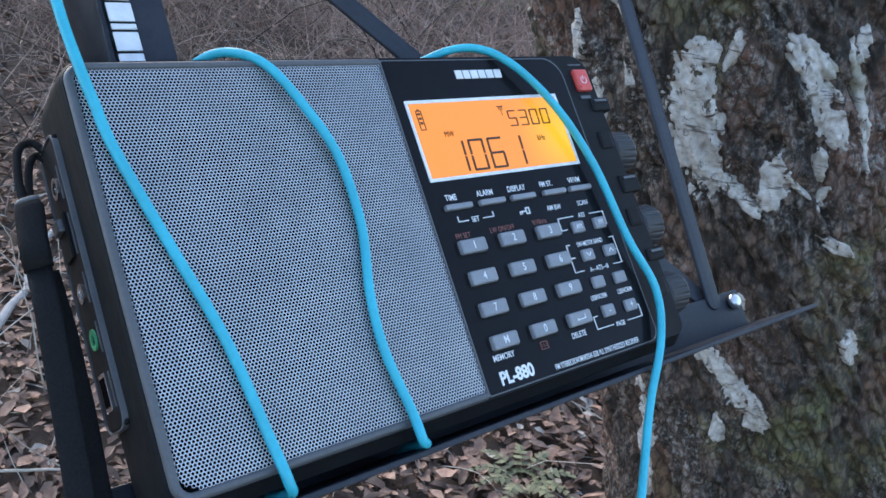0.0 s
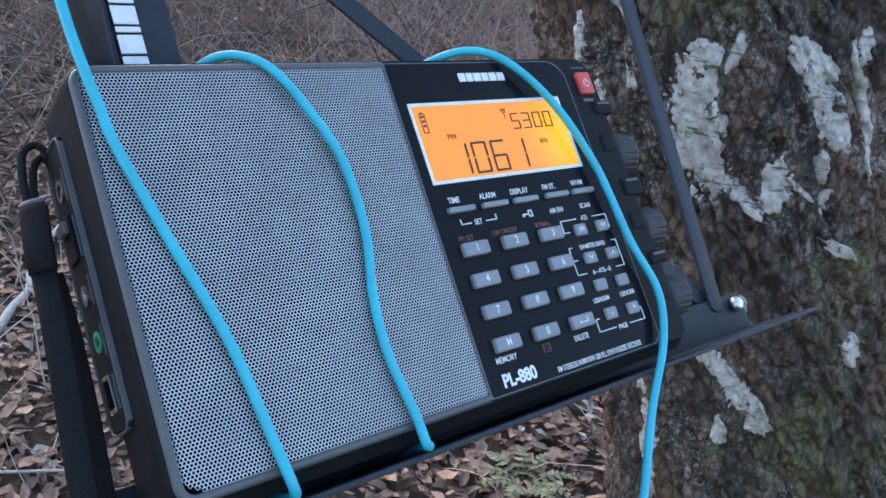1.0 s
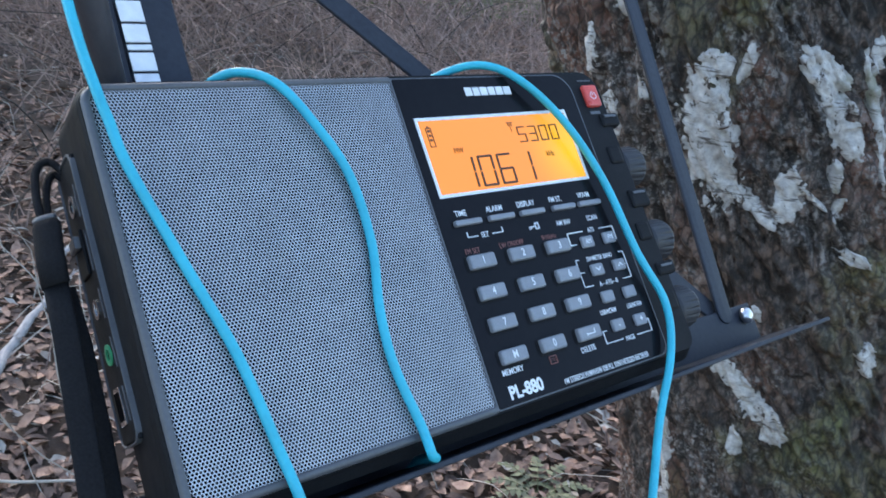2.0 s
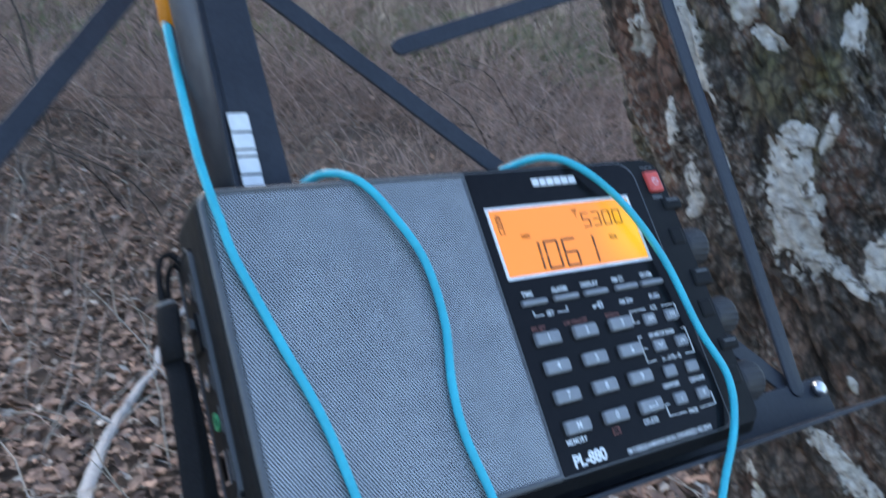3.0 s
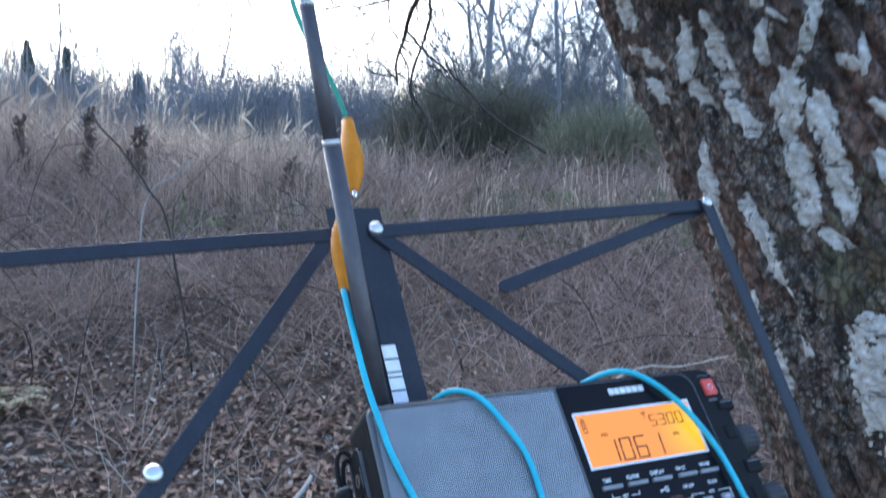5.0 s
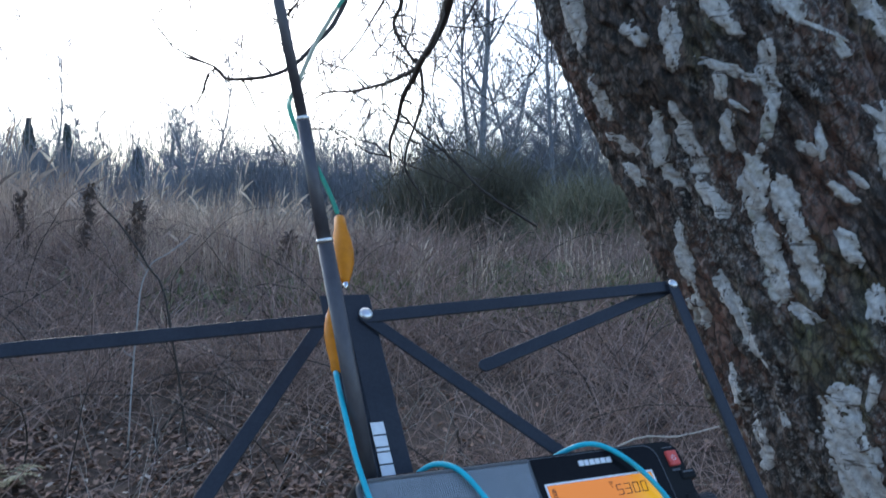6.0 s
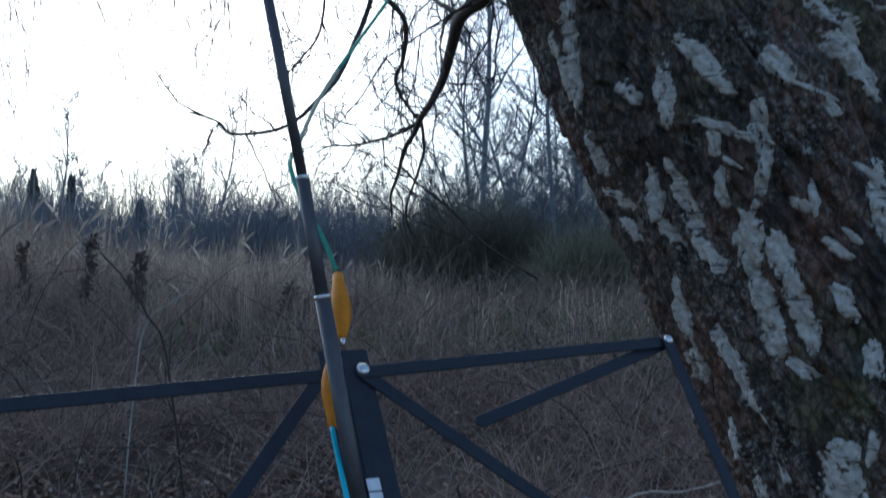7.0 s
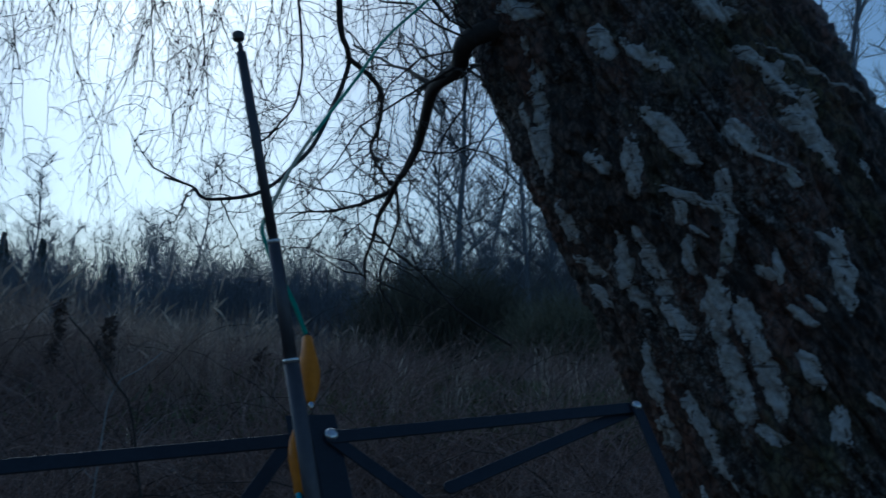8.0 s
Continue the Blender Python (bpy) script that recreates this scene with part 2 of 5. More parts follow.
def add_tube(verts, faces, pts, radii, sides=6):
    """A tapered tube along the points, added to the lists."""
    base, n = len(verts), len(pts)
    up = Vector((0.31, 0.2, 0.93))
    for i, p in enumerate(pts):
        d = (pts[min(i + 1, n - 1)] - pts[max(i - 1, 0)])
        d = d.normalized() if d.length > 1e-9 else Vector((0, 0, 1))
        u = d.cross(up)
        u = u.normalized() if u.length > 1e-4 else d.orthogonal().normalized()
        up = u.cross(d)
        for k in range(sides):
            a = 2 * math.pi * k / sides
            verts.append(tuple(p + (u * math.cos(a) + up * math.sin(a)) * radii[i]))
    for i in range(n - 1):
        for k in range(sides):
            a, b = base + i * sides + k, base + i * sides + (k + 1) % sides
            faces.append((a, b, b + sides, a + sides))
    faces.append(tuple(base + k for k in range(sides))[::-1])
    faces.append(tuple(base + (n - 1) * sides + k for k in range(sides)))


def tube(name, pts, radius, material, parent=None, sides=10, label=""):
    v, f = [], []
    r = radius if isinstance(radius, (list, tuple)) else [radius] * len(pts)
    add_tube(v, f, [Vector(p) for p in pts], r, sides)
    return tagged(raw(name, v, f, material, parent, True), label)


def lettering(name, body, x, z, size, material, parent, y=-0.0006, squeeze=0.8, label="", bold=0.0):
    """Raised printing on the face, centred at x, z."""
    cu = bpy.data.curves.new(name, "FONT")
    cu.body, cu.size, cu.align_x, cu.align_y = body, size, "CENTER", "CENTER"
    cu.extrude, cu.offset = 0.00006, bold
    ob = bpy.data.objects.new(name, cu)
    me = bpy.data.meshes.new_from_object(ob)
    bpy.data.objects.remove(ob)
    me.transform(Matrix.Translation((x, y, z)) @ Matrix.Rotation(radians(90), 4, "X") @ Matrix.Diagonal((squeeze, 1, 1, 1)))
    me.materials.clear()
    me.materials.append(material)
    o = new(name, me)
    o.parent = parent
    return tagged(o, label)


def joined(name, boxes, material, parent, label="", y0=-0.0009, y1=-0.0004):
    """Flat bars (x0, x1, z0, z1) in one printed part."""
    v, f = [], []
    for x0, x1, z0, z1 in boxes:
        b = len(v)
        v += [(x0, y0, z0), (x1, y0, z0), (x1, y0, z1), (x0, y0, z1), (x0, y1, z0), (x1, y1, z0), (x1, y1, z1), (x0, y1, z1)]
        f += [tuple(b + i for i in q) for q in ((0, 1, 2, 3), (1, 5, 6, 2), (4, 0, 3, 7), (3, 2, 6, 7), (4, 5, 1, 0))]
    return tagged(raw(name, v, f, material, parent), label)


# The radio leans back on the stand: x along its width, y into its depth, z up its face.
DESK = pose(0, 0, 1.12, -39.758, -0.092, 24.885)


# ---- the radio ----
def make_radio():
    r = thing("radio", DESK, "black portable radio with grey speaker grille and lit orange screen", "radio")
    rad = (0.006, 0.005, 0.009, 0.006)
    rings = []
    for y, g in ((0.0, 0.0), (0.0012, -0.0006), (0.004, -0.001), (0.024, -0.001), (0.0285, 0.0008), (0.0305, 0.004)):
        lo = -0.0035 if y > 0.002 else -0.0008 * (y > 0)
        rings.append([(x, y, z) for x, z in outline(g, 0.1945 - g, lo + max(g, 0), 0.1135 - g, [max(0.002, q - g) for q in rad])])
    part("body", loft(rings), M_SHELL, r, smooth=False)
    # bezel round the grille and the panel
    rings = []
    for y, g in ((0.0, 0.0002), (-0.0012, 0.0006), (-0.0016, 0.0014), (-0.0013, 0.0024), (0.0002, 0.0027)):
        rings.append([(x, y, z) for x, z in outline(g, 0.0966 - g * 0.3, g, 0.1132 - g, [max(0.0015, 0.0055 - g), 0.0008, 0.0008, max(0.0015, 0.0055 - g)])])
    part("bezel", loft(rings, False, False), M_BEZEL, r, "grey rim round the speaker grille", True)
    # perforated grille: one open hexagonal cell after another
    pitch, hole = 0.00102, 0.00044
    v, f = [], []
    row = 0
    z = 0.0031
    while z < 0.1108:
        x = 0.0029 + (pitch / 2 if row % 2 else 0)
        while x < 0.0955:
            inside = True
            for cx, cz, sx, sz in ((0.008, 0.008, -1, -1), (0.008, 0.1062, -1, 1)):
                if (x - cx) * sx > 0 and (z - cz) * sz > 0 and math.hypot(x - cx, z - cz) > 0.0053:
                    inside = False
            if inside:
                b = len(v)
                for rr, y in ((pitch / 2 * 1.1547, -0.0012), (hole, -0.0012), (hole, -0.00108)):
                    for k in range(6):
                        a = radians(30 + 60 * k)
                        v.append((x + rr * math.cos(a), y, z + rr * math.sin(a)))
                for k in range(6):
                    j = (k + 1) % 6
                    f += [(b + k, b + j, b + 6 + j, b + 6 + k), (b + 6 + k, b + 6 + j, b + 12 + j, b + 12 + k)]
            x += pitch
        z += pitch * 0.866
        row += 1
    tagged(raw("grille", v, f, M_GRILLE, r), "grey perforated metal speaker grille")
    part("speaker_cloth", block(0.002, 0.0958, -0.0001, 0.0003, 0.002, 0.1118), M_CLOTH, r, "black cloth behind the grille")
    # gloss panel
    rings = [[(x, y, z) for x, z in outline(0.0972 + g, 0.1785 - g, 0.001 + g, 0.1122 - g, (0.0006, 0.004, 0.008, 0.0006))] for y, g in ((0.0, 0.0), (-0.0004, 0.0), (-0.0006, 0.0003))]
    part("control_panel", loft(rings), M_GLOSS, r, "gloss black control panel")
    part("panel_rim", loft([[(x, y, z) for x, z in outline(0.0968 + g, 0.1791 - g, 0.0006 + g, 0.1126 - g, (0.0008, 0.0044, 0.0084, 0.0008))] for y, g in ((0.0002, 0.0), (-0.0005, 0.0001), (-0.0005, 0.0005), (0.0002, 0.0006))], False, False), M_BEZEL, r)
    # screen
    part("screen_frame", loft([[(x, y, z) for x, z in outline(0.1009 + g, 0.1706 - g, 0.0695 + g, 0.0977 - g, (0.0003,) * 4, 2)] for y, g in ((-0.0005, 0.0), (-0.0009, 0.0), (-0.0009, 0.0011), (-0.0004, 0.0012))], False, False), M_PRINT, r, "white frame round the screen")
    scr = part("screen", block(0.1018, 0.1697, -0.00075, -0.0003, 0.0704, 0.0968), M_SCREEN, r, "lit orange screen with dark digits")

    def digit(ch, x, z, w, h, s, name):
        """Seven bars, as the digit needs them; the digits lean a little."""
        on = {"0": "abcdef", "1": "bc", "3": "abcdg", "5": "afgcd", "6": "afgedc"}[ch]
        bars = []
        t, g = s, s * 0.35
        where = {"a": (g, w - g, h - t, h), "d": (g, w - g, 0, t), "g": (g, w - g, h / 2 - t / 2, h / 2 + t / 2), "f": (0, t, h / 2 + g, h - g),
                 "e": (0, t, g, h / 2 - g), "b": (w - t, w, h / 2 + g, h - g), "c": (w - t, w, g, h / 2 - g)}
        v, f = [], []
        for k in on:
            x0, x1, z0, z1 = where[k]
            b = len(v)
            for y in (-0.001, -0.0007):
                v += [(x + px + (z + pz - z) * 0.06, y, z + pz) for px, pz in ((x0, z0), (x1, z0), (x1, z1), (x0, z1))]
            f += [tuple(b + i for i in q) for q in ((0, 1, 2, 3), (0, 4, 5, 1), (1, 5, 6, 2), (2, 6, 7, 3), (3, 7, 4, 0))]
        return raw(name, v, f, M_SEGMENT, scr)
    for ch, x in (("1", 0.1122), ("0", 0.1207), ("6", 0.1292), ("1", 0.1384)):
        digit(ch, x, 0.0716, 0.0066, 0.0112, 0.00075, "digit")
    for ch, x in (("5", 0.1432), ("3", 0.1485), ("0", 0.1538), ("0", 0.1591)):
        digit(ch, x, 0.0862, 0.0038, 0.006, 0.00042, "small_digit")
    lettering("band_mark", "MW", 0.1148, 0.0852, 0.0028, M_SEGMENT, scr, -0.0009)
    lettering("unit_mark", "kHz", 0.1556, 0.081, 0.003, M_SEGMENT, scr, -0.0009)
    joined("battery_mark", [(0.1041, 0.1064, 0.0938, 0.0941), (0.1041, 0.1064, 0.0872, 0.0875), (0.1041, 0.1044, 0.0872, 0.0941), (0.1061, 0.1064, 0.0872, 0.0941),
                            (0.1048, 0.1057, 0.0942, 0.0946), (0.1047, 0.1058, 0.0925, 0.0933), (0.1047, 0.1058, 0.0909, 0.0917), (0.1047, 0.1058, 0.0893, 0.0901)], M_SEGMENT, scr)
    joined("aerial_mark", [(0.1395, 0.1425, 0.0938, 0.0941), (0.1409, 0.1411, 0.0905, 0.0938), (0.1401, 0.1404, 0.0925, 0.0938), (0.1416, 0.1419, 0.0925, 0.0938)], M_SEGMENT, scr)
    # brand mark as plain white blocks
    for i, (a, b) in enumerate(((0.1262, 0.1294), (0.1298, 0.1327), (0.1331, 0.1364), (0.1368, 0.1399), (0.1403, 0.1436), (0.144, 0.1474))):
        part("brand_block", block(a, b, -0.0009, -0.0004, 0.105, 0.1082, 0.0002, 1), M_PRINT, r)
    # function keys
    for x in (0.1084, 0.1228, 0.1369, 0.1521, 0.1653):
        part("slim_key", block(x - 0.0055, x + 0.0055, -0.0022, 0.0004, 0.0594, 0.0613, 0.0005), M_KEY, r)
    for t, x in (("TIME", 0.107), ("ALARM", 0.1214), ("DISPLAY", 0.1357), ("FM ST.", 0.15), ("VF/VM", 0.1644)):
        lettering("key_name", t, x, 0.0637, 0.0028, M_PRINT, r, bold=0.00003)
    lettering("key_name", "SET", 0.1141, 0.0555, 0.0026, M_PRINT, r, bold=0.00002)
    lettering("key_name", "AM BW", 0.15, 0.0549, 0.0026, M_PRINT, r, bold=0.00002)
    lettering("key_name", "SCAN", 0.1646, 0.0549, 0.0026, M_PRINT, r, bold=0.00002)
    joined("set_bracket", [(0.1068, 0.1071, 0.0553, 0.0572), (0.1068, 0.111, 0.0553, 0.0556), (0.1217, 0.122, 0.0553, 0.0572), (0.1172, 0.122, 0.0553, 0.0556)], M_PRINT, r)
    joined("key_symbol", [(0.1336, 0.1366, 0.0551, 0.0555), (0.1336, 0.1339, 0.0543, 0.0551), (0.1344, 0.1347, 0.0545, 0.0551), (0.1366, 0.138, 0.0562, 0.0566), (0.1366, 0.138, 0.0542, 0.0546), (0.1364, 0.1368, 0.0542, 0.0566), (0.1378, 0.1382, 0.0542, 0.0566)], M_PRINT, r)
    for t, x in (("FM SET", 0.1069), ("LW ON/OFF", 0.1237), ("9/10kHz", 0.141)):
        lettering("second_name", t, x, 0.0508, 0.0025, M_PRINT_RED, r)
    # number keys
    cols, rows = (0.1086, 0.1257, 0.1427), (0.0469, 0.0366, 0.0263, 0.0157)
    names = (("1", "2", "3"), ("4", "5", "6"), ("7", "8", "9"), ("M", "0", ""))
    for j, z in enumerate(rows):
        for i, x in enumerate(cols):
            k = part("number_key", block(x - 0.0053, x + 0.0053, -0.0026, 0.0004, z - 0.0023, z + 0.0023, 0.0007), M_KEY, r)
            part("key_well", block(x - 0.0061, x + 0.0061, -0.0008, 0.0, z - 0.0031, z + 0.0028, 0.0003, 1), M_SHELL, r)
            if names[j][i]:
                lettering("key_mark", names[j][i], x, z, 0.0036, M_PRINT, k, -0.00265, bold=0.00002)
            else:
                joined("key_mark", [(x - 0.002, x + 0.002, z - 0.0006, z - 0.0003), (x + 0.0017, x + 0.002, z - 0.0006, z + 0.001), (x - 0.002, x - 0.0015, z - 0.0009, z)], M_PRINT, k, "", -0.0028, -0.0026)
    lettering("key_name", "MEMORY", 0.107, 0.0111, 0.0027, M_PRINT, r, bold=0.00003)
    lettering("key_name", "DELETE", 0.141, 0.0106, 0.0026, M_PRINT, r, bold=0.00003)
    joined("menu_mark", [(0.1228, 0.126, 0.0118, 0.012), (0.1228, 0.126, 0.0094, 0.0096), (0.1228, 0.123, 0.0094, 0.012), (0.1258, 0.126, 0.0094, 0.012), (0.123, 0.1258, 0.0104, 0.0105), (0.123, 0.1258, 0.011, 0.0111)], M_PRINT_RED, r)
    # square keys
    marks = ((0.1576, 0.0464, "AM"), (0.169, 0.0465, "FM"), (0.1576, 0.036, "v"), (0.1691, 0.036, "^"), (0.1579, 0.0259, ""), (0.1693, 0.0257, ""), (0.1579, 0.0155, "-"), (0.1696, 0.0152, "+"))
    for x, z, t in marks:
        k = part("square_key", block(x - 0.0029, x + 0.0029, -0.0018, 0.0004, z - 0.0021, z + 0.0021, 0.0006), M_KEY, r)
        if t in ("v", "^"):
            s = 1 if t == "v" else -1
            v = []
            for q in (-1, 1):
                v += [(x + q * 0.0013, -0.0019, z + s * 0.0006), (x + q * 0.001, -0.0019, z + s * 0.0009), (x, -0.0019, z - s * 0.0003), (x, -0.0019, z - s * 0.0008)]
            raw("key_mark", v, [(0, 1, 2, 3), (7, 6, 5, 4)], M_PRINT, k)
        elif t:
            lettering("key_mark", t, x, z, 0.0026 if len(t) > 1 else 0.004, M_PRINT, k, -0.0019)
    lettering("key_name", "ATS", 0.1619, 0.0505, 0.0024, M_PRINT, r, bold=0.00002)
    joined("tuning_bracket", [(0.1495, 0.1575, 0.0504, 0.0507), (0.166, 0.1732, 0.0504, 0.0507), (0.1495, 0.1498, 0.046, 0.0507), (0.1729, 0.1732, 0.0455, 0.0507), (0.1495, 0.1525, 0.046, 0.0463)], M_PRINT, r)
    lettering("key_name", "SW\u2022METER BAND", 0.1612, 0.0402, 0.0024, M_PRINT, r, squeeze=0.7, bold=0.00002)
    joined("band_bracket", [(0.149, 0.1508, 0.0405, 0.0408), (0.1715, 0.1738, 0.0405, 0.0408), (0.149, 0.1493, 0.0307, 0.0408), (0.1735, 0.1738, 0.0307, 0.0408), (0.149, 0.1535, 0.0307, 0.031), (0.169, 0.1738, 0.0307, 0.031), (0.1493, 0.1515, 0.0358, 0.0361), (0.1725, 0.1735, 0.0358, 0.0361)], M_PRINT, r)
    lettering("key_name", "A\u2014ATS\u2014B", 0.1615, 0.0307, 0.0024, M_PRINT, r, bold=0.00002)
    lettering("key_name", "USB/NORM", 0.1562, 0.0209, 0.0024, M_PRINT, r, squeeze=0.68, bold=0.00002)
    lettering("key_name", "LSB/NORM", 0.1699, 0.0207, 0.0024, M_PRINT, r, squeeze=0.68, bold=0.00002)
    lettering("key_name", "PAGE", 0.1622, 0.01, 0.0024, M_PRINT, r, bold=0.00002)
    joined("page_bracket", [(0.1499, 0.1502, 0.0102, 0.0148), (0.1499, 0.1585, 0.0102, 0.0105), (0.166, 0.1742, 0.0102, 0.0105), (0.1739, 0.1742, 0.0102, 0.0148), (0.1499, 0.152, 0.0145, 0.0148), (0.1728, 0.1742, 0.0145, 0.0148)], M_PRINT, r)
    lettering("model_mark", "PL-880", 0.1099, 0.0046, 0.0056, M_PRINT, r, squeeze=0.9, bold=0.0002, label="bold white model number")
    lettering("feature_line", "FM STEREO/LW/MW/SW-SSB PLL SYNTHESIZED RECEIVER", 0.147, 0.0028, 0.0026, M_PRINT, r, squeeze=0.635, bold=0.00002)
    # power key and the side controls
    k = part("power_key", block(0.1843, 0.1918, -0.0016, 0.002, 0.0982, 0.1072, 0.0008), M_POWER, r, "red power key")
    v = []
    for i in range(25):
        a = radians(60 + 300 * i / 24 + 60)
        v += [(0.188 + q * math.cos(a), -0.00175, 0.1025 + q * math.sin(a)) for q in (0.0013, 0.0016)]
    raw("power_mark", v + [(0.1878, -0.00175, 0.1026), (0.1882, -0.00175, 0.1026), (0.1882, -0.00175, 0.1044), (0.1878, -0.00175, 0.1044)],
        [(2 * i, 2 * i + 1, 2 * i + 3, 2 * i + 2) for i in range(24)] + [(50, 51, 52, 53)], M_PRINT, k)
    joined("print_bar", [(0.184, 0.191, 0.1093, 0.1098)], M_BEZEL, r, "", -0.0003, 0.0001)
    joined("print_bar", [(0.1848, 0.1902, 0.0953, 0.0965)], M_BEZEL, r, "", -0.0003, 0.0001)
    for z, w in ((0.0925, 0.0058), (0.0595, 0.0075), (0.031, 0.0052)):
        b = part("side_button", block(0.1885, 0.1992, -0.001, 0.0155, z - w / 2, z + w / 2, 0.0012), M_SHELL, r, "black side button")
        joined("print_bar", [(0.1905, 0.197, z + w / 2 - 0.0021, z + w / 2 - 0.0012)], M_BEZEL, b, "", -0.0015, -0.0011)
    for z in (0.0752, 0.0437, 0.0158):
        n = 60
        rings = []
        for x, q in ((0.1905, 0.006), (0.1945, 0.006), (0.1955, 0.0076), (0.1975, 0.0082), (0.2065, 0.0084), (0.2081, 0.0076), (0.2086, 0.005)):
            deep = 0.00045 if 0.198 < x < 0.208 else 0.0
            rings.append([(x, 0.0092 + (q - deep * (k % 3 == 0)) * math.cos(2 * math.pi * k / n), z + (q - deep * (k % 3 == 0)) * math.sin(2 * math.pi * k / n)) for k in range(n)])
        part("tuning_knob", loft(rings), M_RUBBER, r, "ribbed black tuning knob")
        part("knob_guard", block(0.186, 0.1935, -0.0008, 0.006, z - 0.001, z + 0.0065, 0.0012), M_SHELL, r)
    # left side: port panel
    part("port_panel", block(-0.0022, -0.0006, 0.0125, 0.0285, 0.0228, 0.1, 0.0006), M_SHELL, r, "recessed gloss strip with sockets")
    rings = [[(x, y, z) for y, z in outline(0.012 + g, 0.0298 - g, 0.022 + g, 0.1008 - g, (0.004,) * 4, 4)] for x, g in ((-0.0006, 0.0), (-0.0024, 0.0001), (-0.0025, 0.0005), (-0.0018, 0.0006))]
    part("port_trim", loft(rings, False, False), M_BEZEL, r, "grey trim round the sockets")

    def ring_x(y, z, r0, r1, x0, x1, material, name, n=20):
        rr = []
        for x, q in ((x0, r0), (x1, r0), (x1, r1), (x0 + 0.0002, r1)):
            rr.append([(x, y + q * math.cos(2 * math.pi * k / n), z + q * math.sin(2 * math.pi * k / n)) for k in range(n)])
        return part(name, loft(rr, True, True), material, r)
    ring_x(0.0205, 0.0876, 0.003, 0.0018, -0.0022, -0.0027, M_CHROME, "socket")
    ring_x(0.0212, 0.0588, 0.0027, 0.0016, -0.0022, -0.0027, M_CHROME, "socket")
    tagged(ring_x(0.0203, 0.0462, 0.0028, 0.0016, -0.0022, -0.0027, M_GREEN_JACK, "socket"), "green headphone socket")
    sw = part("slide_switch", block(-0.003, -0.0021, 0.018, 0.026, 0.068, 0.0805, 0.0003), M_SHELL, r)
    part("slider", block(-0.0046, -0.0028, 0.0188, 0.0252, 0.0755, 0.079, 0.0005), M_BEZEL, sw)
    us = part("usb_port", block(-0.0026, -0.0021, 0.0185, 0.0245, 0.0275, 0.0375, 0.0004), M_CHROME, r)
    part("port_hole", block(-0.0028, -0.0025, 0.0196, 0.0234, 0.0288, 0.0362), M_CLOTH, us)
    for z0, z1 in ((0.083, 0.092), (0.068, 0.079), (0.055, 0.063), (0.042, 0.05), (0.028, 0.037)):
        o = part("print_bar", block(-0.0025, -0.0021, 0.0148, 0.0155, z0, z1), M_BEZEL, r)
    # aerial, folded up behind the top edge and pulled out
    a = [Vector(p) for p in ((0.0165, 0.0235, 0.109), (-0.0029, -0.045, 0.2264), (-0.0122, -0.0795, 0.281), (-0.0325, -0.142, 0.366))]
    an = tube("aerial", [a[0], a[0].lerp(a[1], 0.5), a[1]], 0.0043, M_ANTENNA, r, 16, "dull grey telescopic aerial")
    tube("aerial_section", [a[1], a[1].lerp(a[2], 0.5), a[2]], 0.0036, M_ANTENNA, an, 14)
    tube("aerial_section", [a[2], a[2].lerp(a[3], 0.5), a[3]], 0.0029, M_ANTENNA, an, 14)
    for p, q, rad_ in ((a[1], a[2], 0.00445), (a[2], a[3], 0.0037)):
        d = (q - p).normalized()
        tube("aerial_collar", [p - d * 0.0015, p, p + d * 0.0008], rad_, M_RIVET, an, 16)
    d = (a[3] - a[2]).normalized()
    tube("aerial_tip", [a[3], a[3] + d * 0.004, a[3] + d * 0.0041, a[3] + d * 0.007], [0.0017, 0.0017, 0.0011, 0.0011], M_ANTENNA, an, 12)
    e = a[3] + d * 0.007
    tube("aerial_cap", [e, e + d * 0.0006, e + d * 0.004, e + d * 0.005], [0.0028, 0.0034, 0.0034, 0.0024], M_ANTENNA, an, 14)
    part("aerial_hinge", block(0.0115, 0.0215, 0.0195, 0.0285, 0.1, 0.1128, 0.002), M_SHELL, r)
    return r


make_radio()


# ---- the stand ----
def strip(name, parent, x0, z0, x1, z1, w, y0, y1, th=0.0016, ends=0.0045, label=""):
    """A flat metal strip with rounded ends, from one pivot to the other."""
    d = Vector((x1 - x0, 0, z1 - z0))
    n = d.normalized()
    s = Vector((-n.z, 0, n.x)) * w / 2
    ring = []
    L = d.length
    for i in range(7):
        a = radians(90 + 180 * i / 6)
        ring.append((-n * 0 + n * math.cos(a) * w / 2 + s.normalized() * math.sin(a) * w / 2, 0))
    for i in range(7):
        a = radians(-90 + 180 * i / 6)
        ring.append((n * math.cos(a) * w / 2 + s.normalized() * math.sin(a) * w / 2, 1))
    rings = []
    for off, g in ((0.0, 0.93), (-0.0003, 1.0), (-th + 0.0003, 1.0), (-th, 0.93)):
        rr = []
        for q, e in ring:
            base = Vector((x0, y0, z0)) if e == 0 else Vector((x1, y1, z1))
            p = base + q * g
            rr.append((p.x, p.y + off, p.z))
        rings.append(rr)
    return part(name, loft(rings), M_STAND, parent, label)


def rivet(parent, x, y, z, r=0.0042):
    n = 18
    rings = [[(x + q * math.cos(2 * math.pi * k / n), yy, z + q * math.sin(2 * math.pi * k / n)) for k in range(n)] for yy, q in ((y + 0.001, r), (y - 0.0005, r), (y - 0.0016, r * 0.8), (y - 0.0021, r * 0.4))]
    part("rivet", loft(rings), M_RIVET, parent, "", True)


